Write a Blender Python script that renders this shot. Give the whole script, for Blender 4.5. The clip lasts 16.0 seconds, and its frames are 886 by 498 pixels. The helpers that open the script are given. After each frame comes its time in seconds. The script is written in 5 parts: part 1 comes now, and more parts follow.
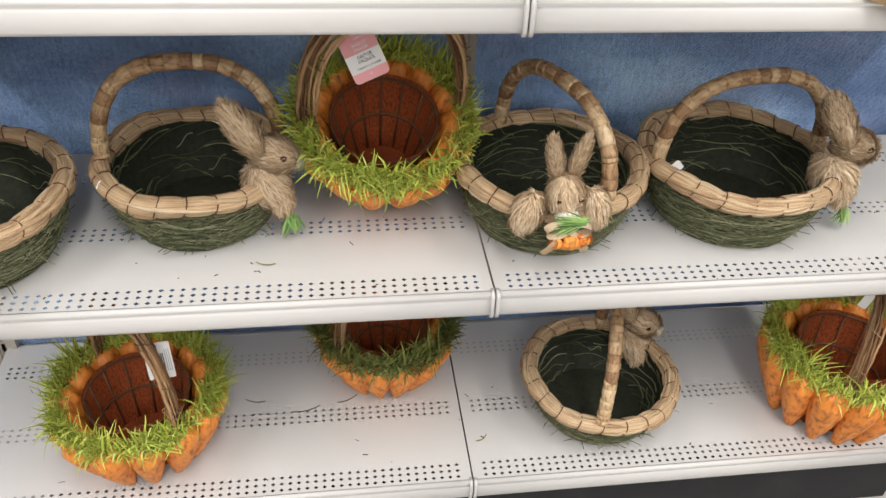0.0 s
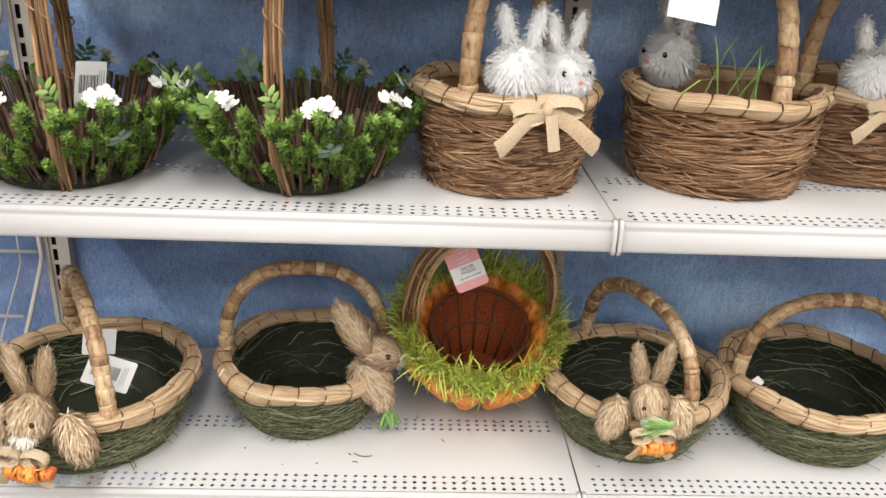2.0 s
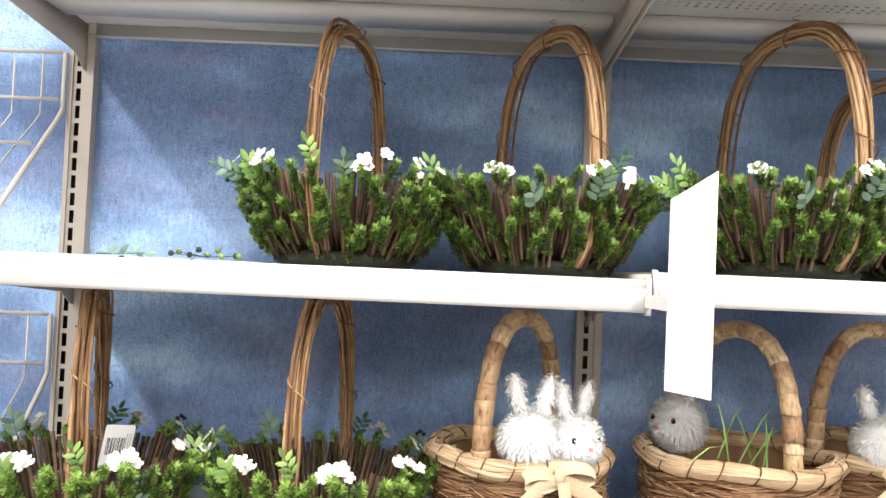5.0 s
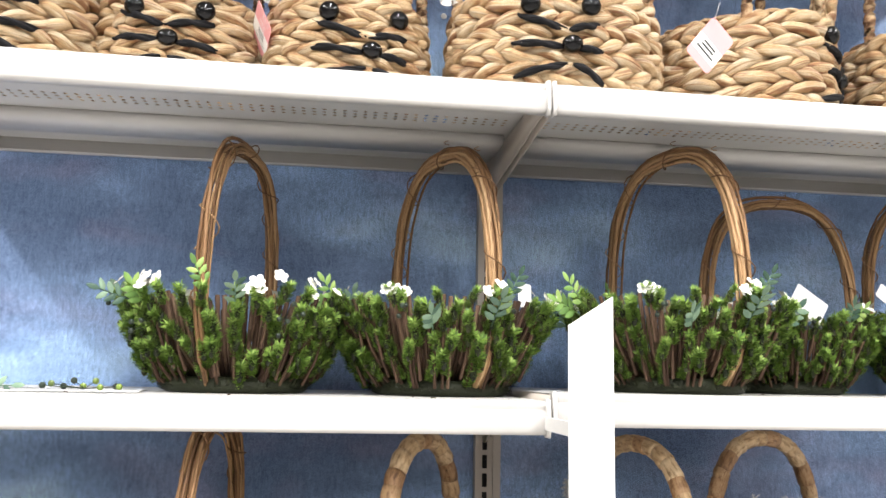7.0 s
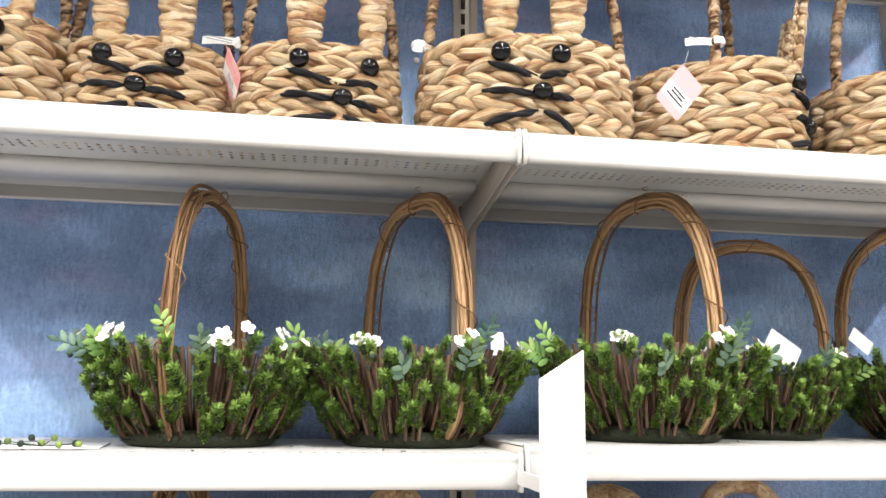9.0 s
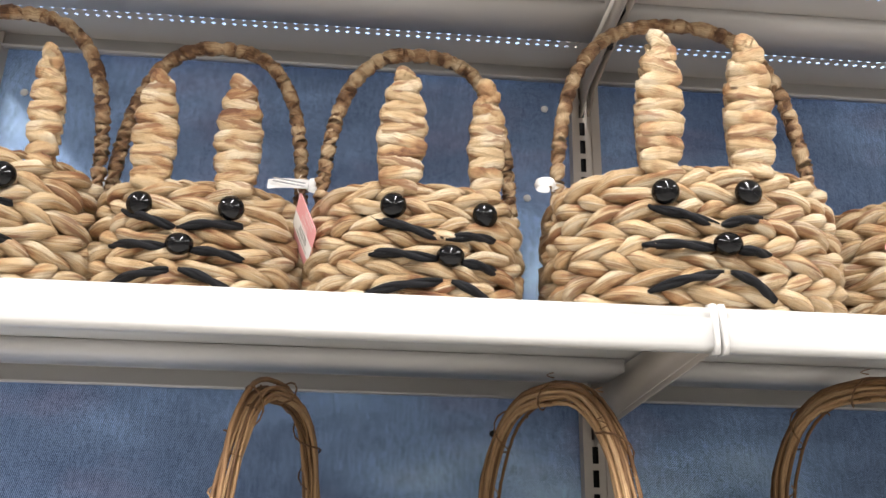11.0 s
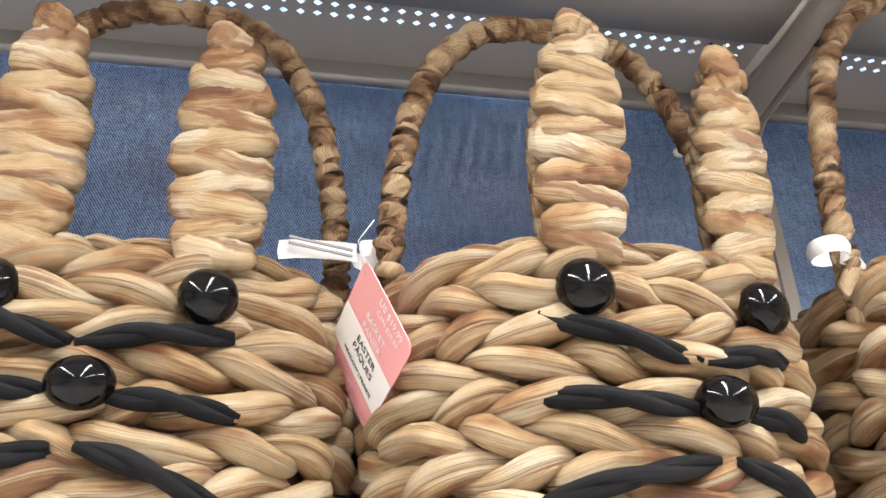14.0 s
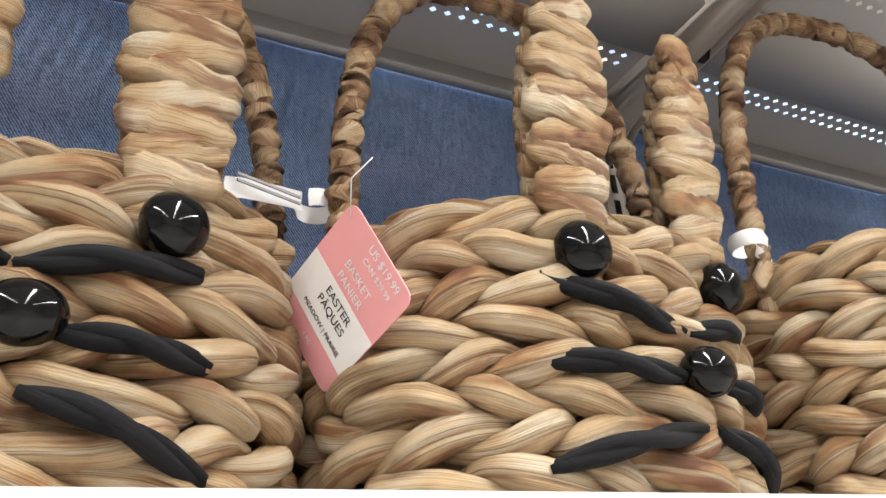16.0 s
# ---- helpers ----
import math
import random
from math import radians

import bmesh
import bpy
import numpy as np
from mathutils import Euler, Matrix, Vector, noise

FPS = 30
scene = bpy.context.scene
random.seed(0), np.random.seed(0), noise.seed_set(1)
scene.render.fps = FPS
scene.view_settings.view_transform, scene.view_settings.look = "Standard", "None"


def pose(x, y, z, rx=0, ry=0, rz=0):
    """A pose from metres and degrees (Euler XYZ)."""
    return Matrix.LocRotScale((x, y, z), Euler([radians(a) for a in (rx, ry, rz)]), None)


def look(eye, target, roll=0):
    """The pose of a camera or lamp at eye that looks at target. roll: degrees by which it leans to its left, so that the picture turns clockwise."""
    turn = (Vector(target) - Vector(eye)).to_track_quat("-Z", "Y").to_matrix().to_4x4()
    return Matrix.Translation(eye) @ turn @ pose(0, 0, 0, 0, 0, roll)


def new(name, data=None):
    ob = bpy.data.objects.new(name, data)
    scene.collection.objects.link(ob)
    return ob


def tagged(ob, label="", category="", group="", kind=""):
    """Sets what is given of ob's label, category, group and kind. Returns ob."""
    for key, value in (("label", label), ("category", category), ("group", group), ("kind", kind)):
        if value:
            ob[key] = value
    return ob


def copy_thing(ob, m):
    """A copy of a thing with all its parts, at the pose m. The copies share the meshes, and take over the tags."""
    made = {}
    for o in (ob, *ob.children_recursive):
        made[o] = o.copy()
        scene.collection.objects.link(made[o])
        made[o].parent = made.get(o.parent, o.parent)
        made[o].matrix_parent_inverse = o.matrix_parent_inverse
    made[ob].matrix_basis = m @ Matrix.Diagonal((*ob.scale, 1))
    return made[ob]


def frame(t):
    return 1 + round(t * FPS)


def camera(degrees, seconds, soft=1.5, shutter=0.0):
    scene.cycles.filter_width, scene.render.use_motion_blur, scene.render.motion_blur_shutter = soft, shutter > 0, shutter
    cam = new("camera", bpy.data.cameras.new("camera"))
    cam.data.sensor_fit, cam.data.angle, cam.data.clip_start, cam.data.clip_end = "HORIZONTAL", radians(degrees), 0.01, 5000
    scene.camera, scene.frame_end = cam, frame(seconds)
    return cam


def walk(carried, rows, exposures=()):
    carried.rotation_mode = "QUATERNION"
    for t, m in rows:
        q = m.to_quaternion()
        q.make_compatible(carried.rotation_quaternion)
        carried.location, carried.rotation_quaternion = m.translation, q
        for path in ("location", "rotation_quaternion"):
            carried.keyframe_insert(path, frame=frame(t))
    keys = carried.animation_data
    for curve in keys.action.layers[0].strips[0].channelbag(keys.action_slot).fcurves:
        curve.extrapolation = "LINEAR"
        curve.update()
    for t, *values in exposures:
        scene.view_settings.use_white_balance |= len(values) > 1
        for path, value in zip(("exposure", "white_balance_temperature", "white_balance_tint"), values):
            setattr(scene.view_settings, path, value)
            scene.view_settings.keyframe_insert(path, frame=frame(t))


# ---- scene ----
cam = camera(57.5, 16.0)
PATH = [
    (0, (-0.227, -0.872, 1.447), (0.031, 0.68, 0.213), 3.5),
    (0.5, (-0.242, -0.898, 1.455), (0.036, 0.717, 0.307), 3.7),
    (1, (-0.259, -0.953, 1.462), (-0.018, 0.786, 0.504), 3.8),
    (1.5, (-0.268, -0.972, 1.47), (-0.122, 0.844, 0.645), 2.8),
    (2, (-0.273, -0.974, 1.476), (-0.185, 0.868, 0.702), 2.6),
    (2.5, (-0.272, -0.971, 1.478), (-0.216, 0.889, 0.746), 2.8),
    (3, (-0.273, -0.975, 1.48), (-0.229, 0.905, 0.798), 2.8),
    (3.5, (-0.272, -0.976, 1.48), (-0.242, 0.917, 0.835), 2.8),
    (4, (-0.269, -0.977, 1.479), (-0.256, 0.939, 0.906), 2.8),
    (4.5, (-0.266, -0.988, 1.532), (-0.258, 0.981, 1.178), 2.5),
    (5, (-0.26, -1.008, 1.502), (-0.263, 0.991, 1.561), 2.5),
    (5.2, (-0.262, -1.023, 1.5), (-0.258, 0.971, 1.656), 2.4),
    (7.3, (-0.27, -0.994, 1.551), (0.022, 0.96, 1.863), 0.9),
    (7.5, (-0.269, -0.995, 1.558), (0.039, 0.955, 1.879), 0.7),
    (8, (-0.267, -0.996, 1.558), (0.063, 0.946, 1.904), 0.5),
    (8.2, (-0.268, -0.996, 1.558), (0.069, 0.943, 1.91), 0.5),
    (10.5, (-0.226, -0.828, 1.638), (-0.057, 1.085, 2.195), 1.3),
    (11, (-0.306, -0.694, 1.72), (-0.157, 1.19, 2.377), 1.2),
    (11.5, (-0.352, -0.593, 1.778), (-0.19, 1.265, 2.502), 0.9),
    (12, (-0.348, -0.476, 1.802), (-0.204, 1.338, 2.633), 0.7),
    (12.5, (-0.351, -0.354, 1.843), (-0.212, 1.438, 2.719), 0.5),
    (13, (-0.359, -0.275, 1.874), (-0.221, 1.504, 2.776), 0.5),
    (13.5, (-0.39, -0.238, 1.89), (-0.213, 1.531, 2.805), 0.1),
    (14, (-0.43, -0.213, 1.893), (-0.102, 1.537, 2.806), -1.6),
    (14.5, (-0.46, -0.184, 1.8926), (0.117, 1.507, 2.7902), -4.5),
    (15, (-0.478, -0.166, 1.8902), (0.286, 1.452, 2.7824), -5.7),
    (15.5, (-0.503, -0.152, 1.888), (0.345, 1.426, 2.777), -5.6),
    (16, (-0.52, -0.144, 1.889), (0.34, 1.425, 2.781), -5.0),
]
walk(cam, [(t, look(eye, target, roll)) for t, eye, target, roll in PATH],
     [(0, -0.70), (2.0, -0.46), (3.5, -0.40), (4.5, -0.08), (5.0, 0.12), (8.2, 0.06), (10.5, -0.04), (12.0, -0.06), (13.0, 0.04), (14.5, 0.18), (16.0, -0.16)])

# ---- world and lights ----
world = bpy.data.worlds.new("store_light")
world.use_nodes = True
scene.world = world
world.node_tree.nodes["Background"].inputs[0].default_value = (0.95, 0.98, 1.0, 1)
world.node_tree.nodes["Background"].inputs[1].default_value = 0.1

CEILING_Z = 4.2


def strip_lamp(x, y, length, width, watts):
    lamp = bpy.data.lights.new("strip_light", "AREA")
    lamp.shape, lamp.size, lamp.size_y, lamp.energy = "RECTANGLE", width, length, watts
    lamp.color = (1.0, 0.982, 0.962)
    ob = new("strip_light", lamp)
    ob.matrix_world = pose(x, y, CEILING_Z - 0.12)
    tagged(ob, "long white ceiling strip light over the aisle", "ceiling light", "ceiling strip lights")


for lamp_x in (-2.6, 0.0, 2.6):
    for lamp_y, watts in ((-1.7, 150), (-4.4, 92), (-7.1, 80), (-9.8, 75)):
        strip_lamp(lamp_x, lamp_y, 2.4, 0.16, watts)

# ---- materials ----
def material(name, rough=0.6, metal=0.0):
    m = bpy.data.materials.new(name)
    m.use_nodes = True
    tree = m.node_tree
    b = tree.nodes["Principled BSDF"]
    b.inputs["Roughness"].default_value = rough
    b.inputs["Metallic"].default_value = metal
    return m, tree, b


def node(tree, kind, **values):
    n = tree.nodes.new(kind)
    for key, value in values.items():
        if key in n.inputs:
            n.inputs[key].default_value = value
    return n


def coords(tree, scale=(1, 1, 1), source="Object"):
    tc = tree.nodes.new("ShaderNodeTexCoord")
    mp = tree.nodes.new("ShaderNodeMapping")
    mp.inputs["Scale"].default_value = scale
    tree.links.new(tc.outputs[source], mp.inputs[0])
    return mp.outputs[0]


def strand_coords(tree, along, across):
    at = tree.nodes.new("ShaderNodeAttribute")
    at.attribute_name = "strand"
    mp = tree.nodes.new("ShaderNodeMapping")
    mp.inputs["Scale"].default_value = (along, across, 1)
    tree.links.new(at.outputs["Vector"], mp.inputs[0])
    return mp.outputs[0]


def noise_of(tree, vector, scale=5.0, detail=4.0, rough=0.55):
    n = node(tree, "ShaderNodeTexNoise", Scale=scale, Detail=detail, Roughness=rough)
    if vector is not None:
        tree.links.new(vector, n.inputs["Vector"])
    return n.outputs["Fac"]


def ramp(tree, fac, stops):
    r = tree.nodes.new("ShaderNodeValToRGB")
    el = r.color_ramp.elements
    while len(el) < len(stops):
        el.new(0.5)
    for e, (p, c) in zip(el, stops):
        e.position, e.color = p, (*c, 1)
    tree.links.new(fac, r.inputs[0])
    return r.outputs[0]


def mix(tree, fac, a, b, blend="MIX"):
    m = tree.nodes.new("ShaderNodeMix")
    m.data_type, m.blend_type = "RGBA", blend
    for value, i in ((fac, 0), (a, 6), (b, 7)):
        if isinstance(value, (int, float)):
            m.inputs[i].default_value = value
        elif isinstance(value, tuple):
            m.inputs[i].default_value = (*value, 1)
        else:
            tree.links.new(value, m.inputs[i])
    return m.outputs[2]


def maths(tree, op, a, b=0.0):
    m = tree.nodes.new("ShaderNodeMath")
    m.operation = op
    for value, i in ((a, 0), (b, 1)):
        if isinstance(value, (int, float)):
            m.inputs[i].default_value = value
        else:
            tree.links.new(value, m.inputs[i])
    return m.outputs[0]


def bump(tree, b, height, strength=0.3, distance=0.002):
    n = node(tree, "ShaderNodeBump", Strength=strength, Distance=distance)
    tree.links.new(height, n.inputs["Height"])
    tree.links.new(n.outputs[0], b.inputs["Normal"])


def island(tree):
    return tree.nodes.new("ShaderNodeNewGeometry").outputs["Random Per Island"]


def painted(name, colour, rough=0.35, dirt=(0.5, 0.47, 0.42), amount=0.25):
    m, tree, b = material(name, rough)
    big = noise_of(tree, coords(tree), 6, 5)
    fine = noise_of(tree, coords(tree), 260, 3)
    spots = ramp(tree, big, [(0.45, (0, 0, 0)), (0.8, (1, 1, 1))])
    tree.links.new(mix(tree, maths(tree, "MULTIPLY", spots, amount), colour, dirt), b.inputs["Base Color"])
    tree.links.new(ramp(tree, big, [(0.3, (rough * 0.8,) * 3), (0.75, (min(1, rough * 1.35),) * 3)]), b.inputs["Roughness"])
    bump(tree, b, fine, 0.08, 0.0006)
    return m


def fibre(name, stops, along=14, across=7, rough=0.6, gloss=0.4, depth=0.5, spread=0.6, stain=None, crease=0.85):
    """Dry plant fibre: streaks along the strand, blotches, and a tone of its own for each strand."""
    m, tree, b = material(name, rough)
    v = strand_coords(tree, along, across)
    streak = noise_of(tree, v, 1.0, 6, 0.6)
    blotch = noise_of(tree, strand_coords(tree, along * 2.0, 0.6), 1.0, 3)
    tone = maths(tree, "ADD", maths(tree, "MULTIPLY", island(tree), spread), maths(tree, "MULTIPLY", blotch, 1.0 - spread))
    if spread < 0.3:
        tone = maths(tree, "ADD", maths(tree, "MULTIPLY", tone, 3.5), -1.22)
    tone = maths(tree, "ADD", maths(tree, "MULTIPLY", tone, 0.74), maths(tree, "MULTIPLY", streak, 0.26))
    colour = ramp(tree, tone, stops)
    dark = ramp(tree, streak, [(0.30, (0.25, 0.18, 0.13)), (0.42, (0.70, 0.64, 0.58)), (0.50, (1.0, 1.0, 1.0)), (0.64, (1.15, 1.15, 1.15))])
    colour = mix(tree, crease, colour, dark, "MULTIPLY")
    if stain:
        patch = ramp(tree, noise_of(tree, strand_coords(tree, 5.0, 0.5), 3.1, 4), [(0.535, (0, 0, 0)), (0.62, (1, 1, 1))])
        colour = mix(tree, maths(tree, "MULTIPLY", patch, 0.75), colour, stain)
    tree.links.new(colour, b.inputs["Base Color"])
    b.inputs["Specular IOR Level"].default_value = gloss
    bump(tree, b, streak, depth, 0.0022)
    return m


def plain(name, colour, rough=0.5, vary=0.15, scale=40.0, depth=0.1, metal=0.0):
    m, tree, b = material(name, rough, metal)
    n = noise_of(tree, coords(tree), scale, 4)
    low = tuple(c * (1 - vary) for c in colour)
    high = tuple(min(1, c * (1 + vary)) for c in colour)
    tree.links.new(ramp(tree, n, [(0.3, low), (0.7, high)]), b.inputs["Base Color"])
    bump(tree, b, n, depth, 0.001)
    return m


def islands(name, stops, rough=0.6, depth=0.1, translucent=0.0):
    """Loose leaves or blades: each one has a tone of its own."""
    m, tree, b = material(name, rough)
    n = noise_of(tree, coords(tree), 90, 3)
    tone = maths(tree, "ADD", maths(tree, "MULTIPLY", island(tree), 0.7), maths(tree, "MULTIPLY", n, 0.3))
    tree.links.new(ramp(tree, tone, stops), b.inputs["Base Color"])
    b.inputs["Specular IOR Level"].default_value = 0.3
    if translucent:
        b.inputs["Subsurface Weight"].default_value = translucent
        b.inputs["Subsurface Radius"].default_value = (0.004, 0.004, 0.002)
    bump(tree, b, n, depth, 0.001)
    return m


def denim():
    m, tree, b = material("denim_print", 0.55)
    pos = coords(tree)
    big = noise_of(tree, coords(tree, (1.1, 1, 2.6)), 1.7, 3)
    cloud = noise_of(tree, coords(tree, (1.6, 1, 3.5)), 3.2, 4)
    warp = node(tree, "ShaderNodeTexWave", Scale=1.0, Distortion=2.2, Detail=2.0)
    warp.inputs["Detail Scale"].default_value = 3.0
    turn = tree.nodes.new("ShaderNodeMapping")
    turn.inputs["Rotation"].default_value = (0, radians(32), 0)
    turn.inputs["Scale"].default_value = (150, 150, 150)
    tree.links.new(pos, turn.inputs[0])
    tree.links.new(turn.outputs[0], warp.inputs["Vector"])
    thread = noise_of(tree, coords(tree, (260, 1, 900)), 1.0, 3)
    slub = noise_of(tree, coords(tree, (420, 1, 60)), 1.0, 3)
    base = ramp(tree, big, [(0.32, (0.085, 0.14, 0.27)), (0.46, (0.155, 0.24, 0.42)), (0.56, (0.24, 0.375, 0.63)), (0.66, (0.42, 0.61, 0.86))])
    rosy = ramp(tree, cloud, [(0.5, (0, 0, 0)), (0.7, (1, 1, 1))])
    base = mix(tree, maths(tree, "MULTIPLY", rosy, 0.32), base, (0.29, 0.25, 0.385))
    weave = maths(tree, "ADD", maths(tree, "MULTIPLY", warp.outputs["Fac"], 0.30), maths(tree, "ADD", maths(tree, "MULTIPLY", thread, 0.52), maths(tree, "MULTIPLY", slub, 0.28)))
    tone = ramp(tree, weave, [(0.38, (0.38, 0.41, 0.47)), (0.54, (0.95, 0.96, 0.97)), (0.68, (2.0, 1.9, 1.78))])
    tree.links.new(mix(tree, 1.0, base, tone, "MULTIPLY"), b.inputs["Base Color"])
    b.inputs["Specular IOR Level"].default_value = 0.35
    bump(tree, b, noise_of(tree, coords(tree, (1, 1, 1)), 5, 2), 0.1, 0.004)
    return m


SHELF = painted("white_shelf_enamel", (0.57, 0.555, 0.54), 0.40, (0.56, 0.54, 0.50), 0.15)
UPRIGHT = painted("putty_enamel", (0.46, 0.41, 0.36), 0.4, (0.25, 0.21, 0.18), 0.35)
PEG = painted("white_pegboard_enamel", (0.72, 0.70, 0.67), 0.5)
# Near-black for the painted shade in upright slots, a panel mark and a clip.
DARK = plain("slot_shade_and_black", (0.012, 0.012, 0.014), 0.8)
DENIM = denim()

RAFFIA = fibre("pale_raffia", [(0.15, (0.24, 0.13, 0.065)), (0.42, (0.46, 0.30, 0.165)), (0.62, (0.60, 0.44, 0.27)), (0.85, (0.72, 0.58, 0.41))], 14, 18, 0.55, 0.45, 0.6)
WRAP = fibre("wrapped_raffia", [(0.12, (0.12, 0.055, 0.028)), (0.35, (0.33, 0.19, 0.095)), (0.6, (0.52, 0.36, 0.20)), (0.85, (0.66, 0.51, 0.33))], 60, 4, 0.5, 0.5, 0.5)
BRAID = fibre("water_hyacinth", [(0.08, (0.20, 0.085, 0.045)), (0.26, (0.47, 0.262, 0.125)), (0.40, (0.61, 0.415, 0.225)), (0.60, (0.705, 0.525, 0.315)), (0.85, (0.80, 0.67, 0.48))], 9, 66, 0.5, 0.35, 1.0, 0.10, stain=(0.24, 0.085, 0.035), crease=0.95)
BRAID_DARK = fibre("brown_hyacinth_cord", [(0.15, (0.12, 0.055, 0.025)), (0.36, (0.34, 0.195, 0.10)), (0.56, (0.53, 0.37, 0.215)), (0.85, (0.70, 0.54, 0.35))], 18, 22, 0.5, 0.4, 0.9, 0.15)
BLACKSTRAND = fibre("black_dyed_hyacinth", [(0.2, (0.005, 0.005, 0.006)), (0.8, (0.015, 0.015, 0.019))], 26, 11, 0.65, 0.2, 0.8)
GRASSWEAVE = fibre("green_dried_grass", [(0.1, (0.025, 0.030, 0.014)), (0.4, (0.095, 0.108, 0.055)), (0.65, (0.19, 0.20, 0.11)), (0.9, (0.42, 0.40, 0.26))], 30, 4, 0.65, 0.25, 0.3, 0.8)
STRAW = fibre("brown_straw", [(0.1, (0.07, 0.032, 0.014)), (0.4, (0.24, 0.125, 0.062)), (0.65, (0.42, 0.25, 0.135)), (0.9, (0.62, 0.45, 0.28))], 30, 5, 0.6, 0.35, 0.4, 0.8)
TWIG = fibre("brown_vine_twig", [(0.1, (0.075, 0.035, 0.018)), (0.4, (0.24, 0.13, 0.06)), (0.7, (0.45, 0.275, 0.14)), (0.9, (0.60, 0.42, 0.24))], 25, 5, 0.6, 0.35, 0.5, 0.7)
STEM = fibre("dark_moss_stem", [(0.1, (0.030, 0.016, 0.010)), (0.6, (0.085, 0.050, 0.033)), (0.9, (0.22, 0.14, 0.095))], 25, 5, 0.7, 0.2, 0.4, 0.8)
THREAD = plain("dark_thread", (0.10, 0.045, 0.018), 0.7)
# Near-black green: the shade inside the grass baskets, put into the colour.
SHADE_LINER = plain("shaded_green_liner", (0.016, 0.020, 0.009), 0.8, 0.5, 120, 0.5)
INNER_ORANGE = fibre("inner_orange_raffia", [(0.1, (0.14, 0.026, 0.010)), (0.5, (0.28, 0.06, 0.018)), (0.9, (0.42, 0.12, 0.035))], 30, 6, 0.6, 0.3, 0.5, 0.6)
CARROT = fibre("orange_raffia", [(0.1, (0.55, 0.11, 0.045)), (0.35, (0.68, 0.18, 0.035)), (0.6, (0.74, 0.26, 0.04)), (0.9, (0.80, 0.38, 0.08))], 45, 5, 0.5, 0.4, 0.5, 0.75)
TUFT = islands("lime_grass_tuft", [(0.1, (0.14, 0.17, 0.025)), (0.4, (0.36, 0.42, 0.06)), (0.7, (0.54, 0.60, 0.10)), (0.95, (0.70, 0.70, 0.25))])
# Darker TUFT: loose dry grass, and lime grass with shade in its colour.
TUFT_DARK = islands("olive_dry_and_shaded_grass", [(0.1, (0.05, 0.06, 0.014)), (0.4, (0.13, 0.15, 0.035)), (0.7, (0.23, 0.25, 0.06)), (0.95, (0.40, 0.38, 0.14))])
MOSS = islands("green_moss_tip", [(0.1, (0.035, 0.075, 0.016)), (0.4, (0.12, 0.21, 0.034)), (0.7, (0.22, 0.35, 0.060)), (0.95, (0.45, 0.55, 0.17))])
# Dark moss of the base; also colours the shade inside the tufts.
MOSS_BASE_AND_SHADE = islands("dark_moss_and_tuft_shade", [(0.1, (0.010, 0.013, 0.006)), (0.6, (0.022, 0.026, 0.012)), (0.95, (0.05, 0.055, 0.022))])
LEAF = islands("soft_green_leaf", [(0.1, (0.08, 0.16, 0.05)), (0.5, (0.20, 0.36, 0.10)), (0.9, (0.42, 0.56, 0.18))], 0.45)
LEAF_GREY = islands("grey_green_leaf", [(0.1, (0.03, 0.07, 0.05)), (0.5, (0.09, 0.16, 0.11)), (0.9, (0.22, 0.32, 0.22))], 0.45)
PETAL = islands("white_petal", [(0.1, (0.72, 0.72, 0.64)), (0.9, (0.86, 0.86, 0.80))], 0.6)
BERRY = islands("dark_berry", [(0.1, (0.01, 0.012, 0.012)), (0.6, (0.03, 0.045, 0.03)), (0.95, (0.30, 0.42, 0.07))], 0.3)
SISAL = islands("tan_sisal", [(0.05, (0.27, 0.165, 0.09)), (0.35, (0.52, 0.37, 0.22)), (0.7, (0.69, 0.53, 0.36)), (0.95, (0.82, 0.70, 0.53))], 0.7)
SISAL_WHITE = islands("white_sisal", [(0.1, (0.70, 0.64, 0.54)), (0.9, (0.84, 0.80, 0.72))], 0.7)
FUR = islands("white_fur", [(0.05, (0.76, 0.75, 0.74)), (0.9, (0.88, 0.87, 0.86))], 0.8)
BLACK = plain("black_gloss_plastic", (0.003, 0.003, 0.0035), 0.08, 0.1, 20, 0.0)
BLACK.node_tree.nodes["Principled BSDF"].inputs["Specular IOR Level"].default_value = 0.3
PINK = plain("pink_nose", (0.75, 0.22, 0.22), 0.6)
BROWNEYE = plain("brown_glass_eye", (0.05, 0.015, 0.008), 0.08, 0.1, 20, 0.0)
PAPER = plain("white_card", (0.80, 0.79, 0.78), 0.5, 0.03, 30, 0.03)
PINKCARD = plain("pink_card", (0.80, 0.36, 0.37), 0.5, 0.03, 30, 0.03)
INK = plain("black_ink", (0.02, 0.02, 0.02), 0.6)
GREYINK = plain("grey_ink", (0.35, 0.35, 0.36), 0.6)
BURLAP = fibre("burlap_ribbon", [(0.1, (0.40, 0.28, 0.17)), (0.5, (0.55, 0.42, 0.28)), (0.9, (0.66, 0.53, 0.38))], 220, 22, 0.8, 0.2, 0.6)
WIRE = painted("putty_wire", (0.50, 0.46, 0.42), 0.4)
DISHWOOD = plain("tan_turned_wood", (0.46, 0.31, 0.16), 0.5, 0.3, 60, 0.15)
DISHGLAZE = plain("pale_blue_enamel", (0.62, 0.76, 0.76), 0.15, 0.06, 25, 0.05)

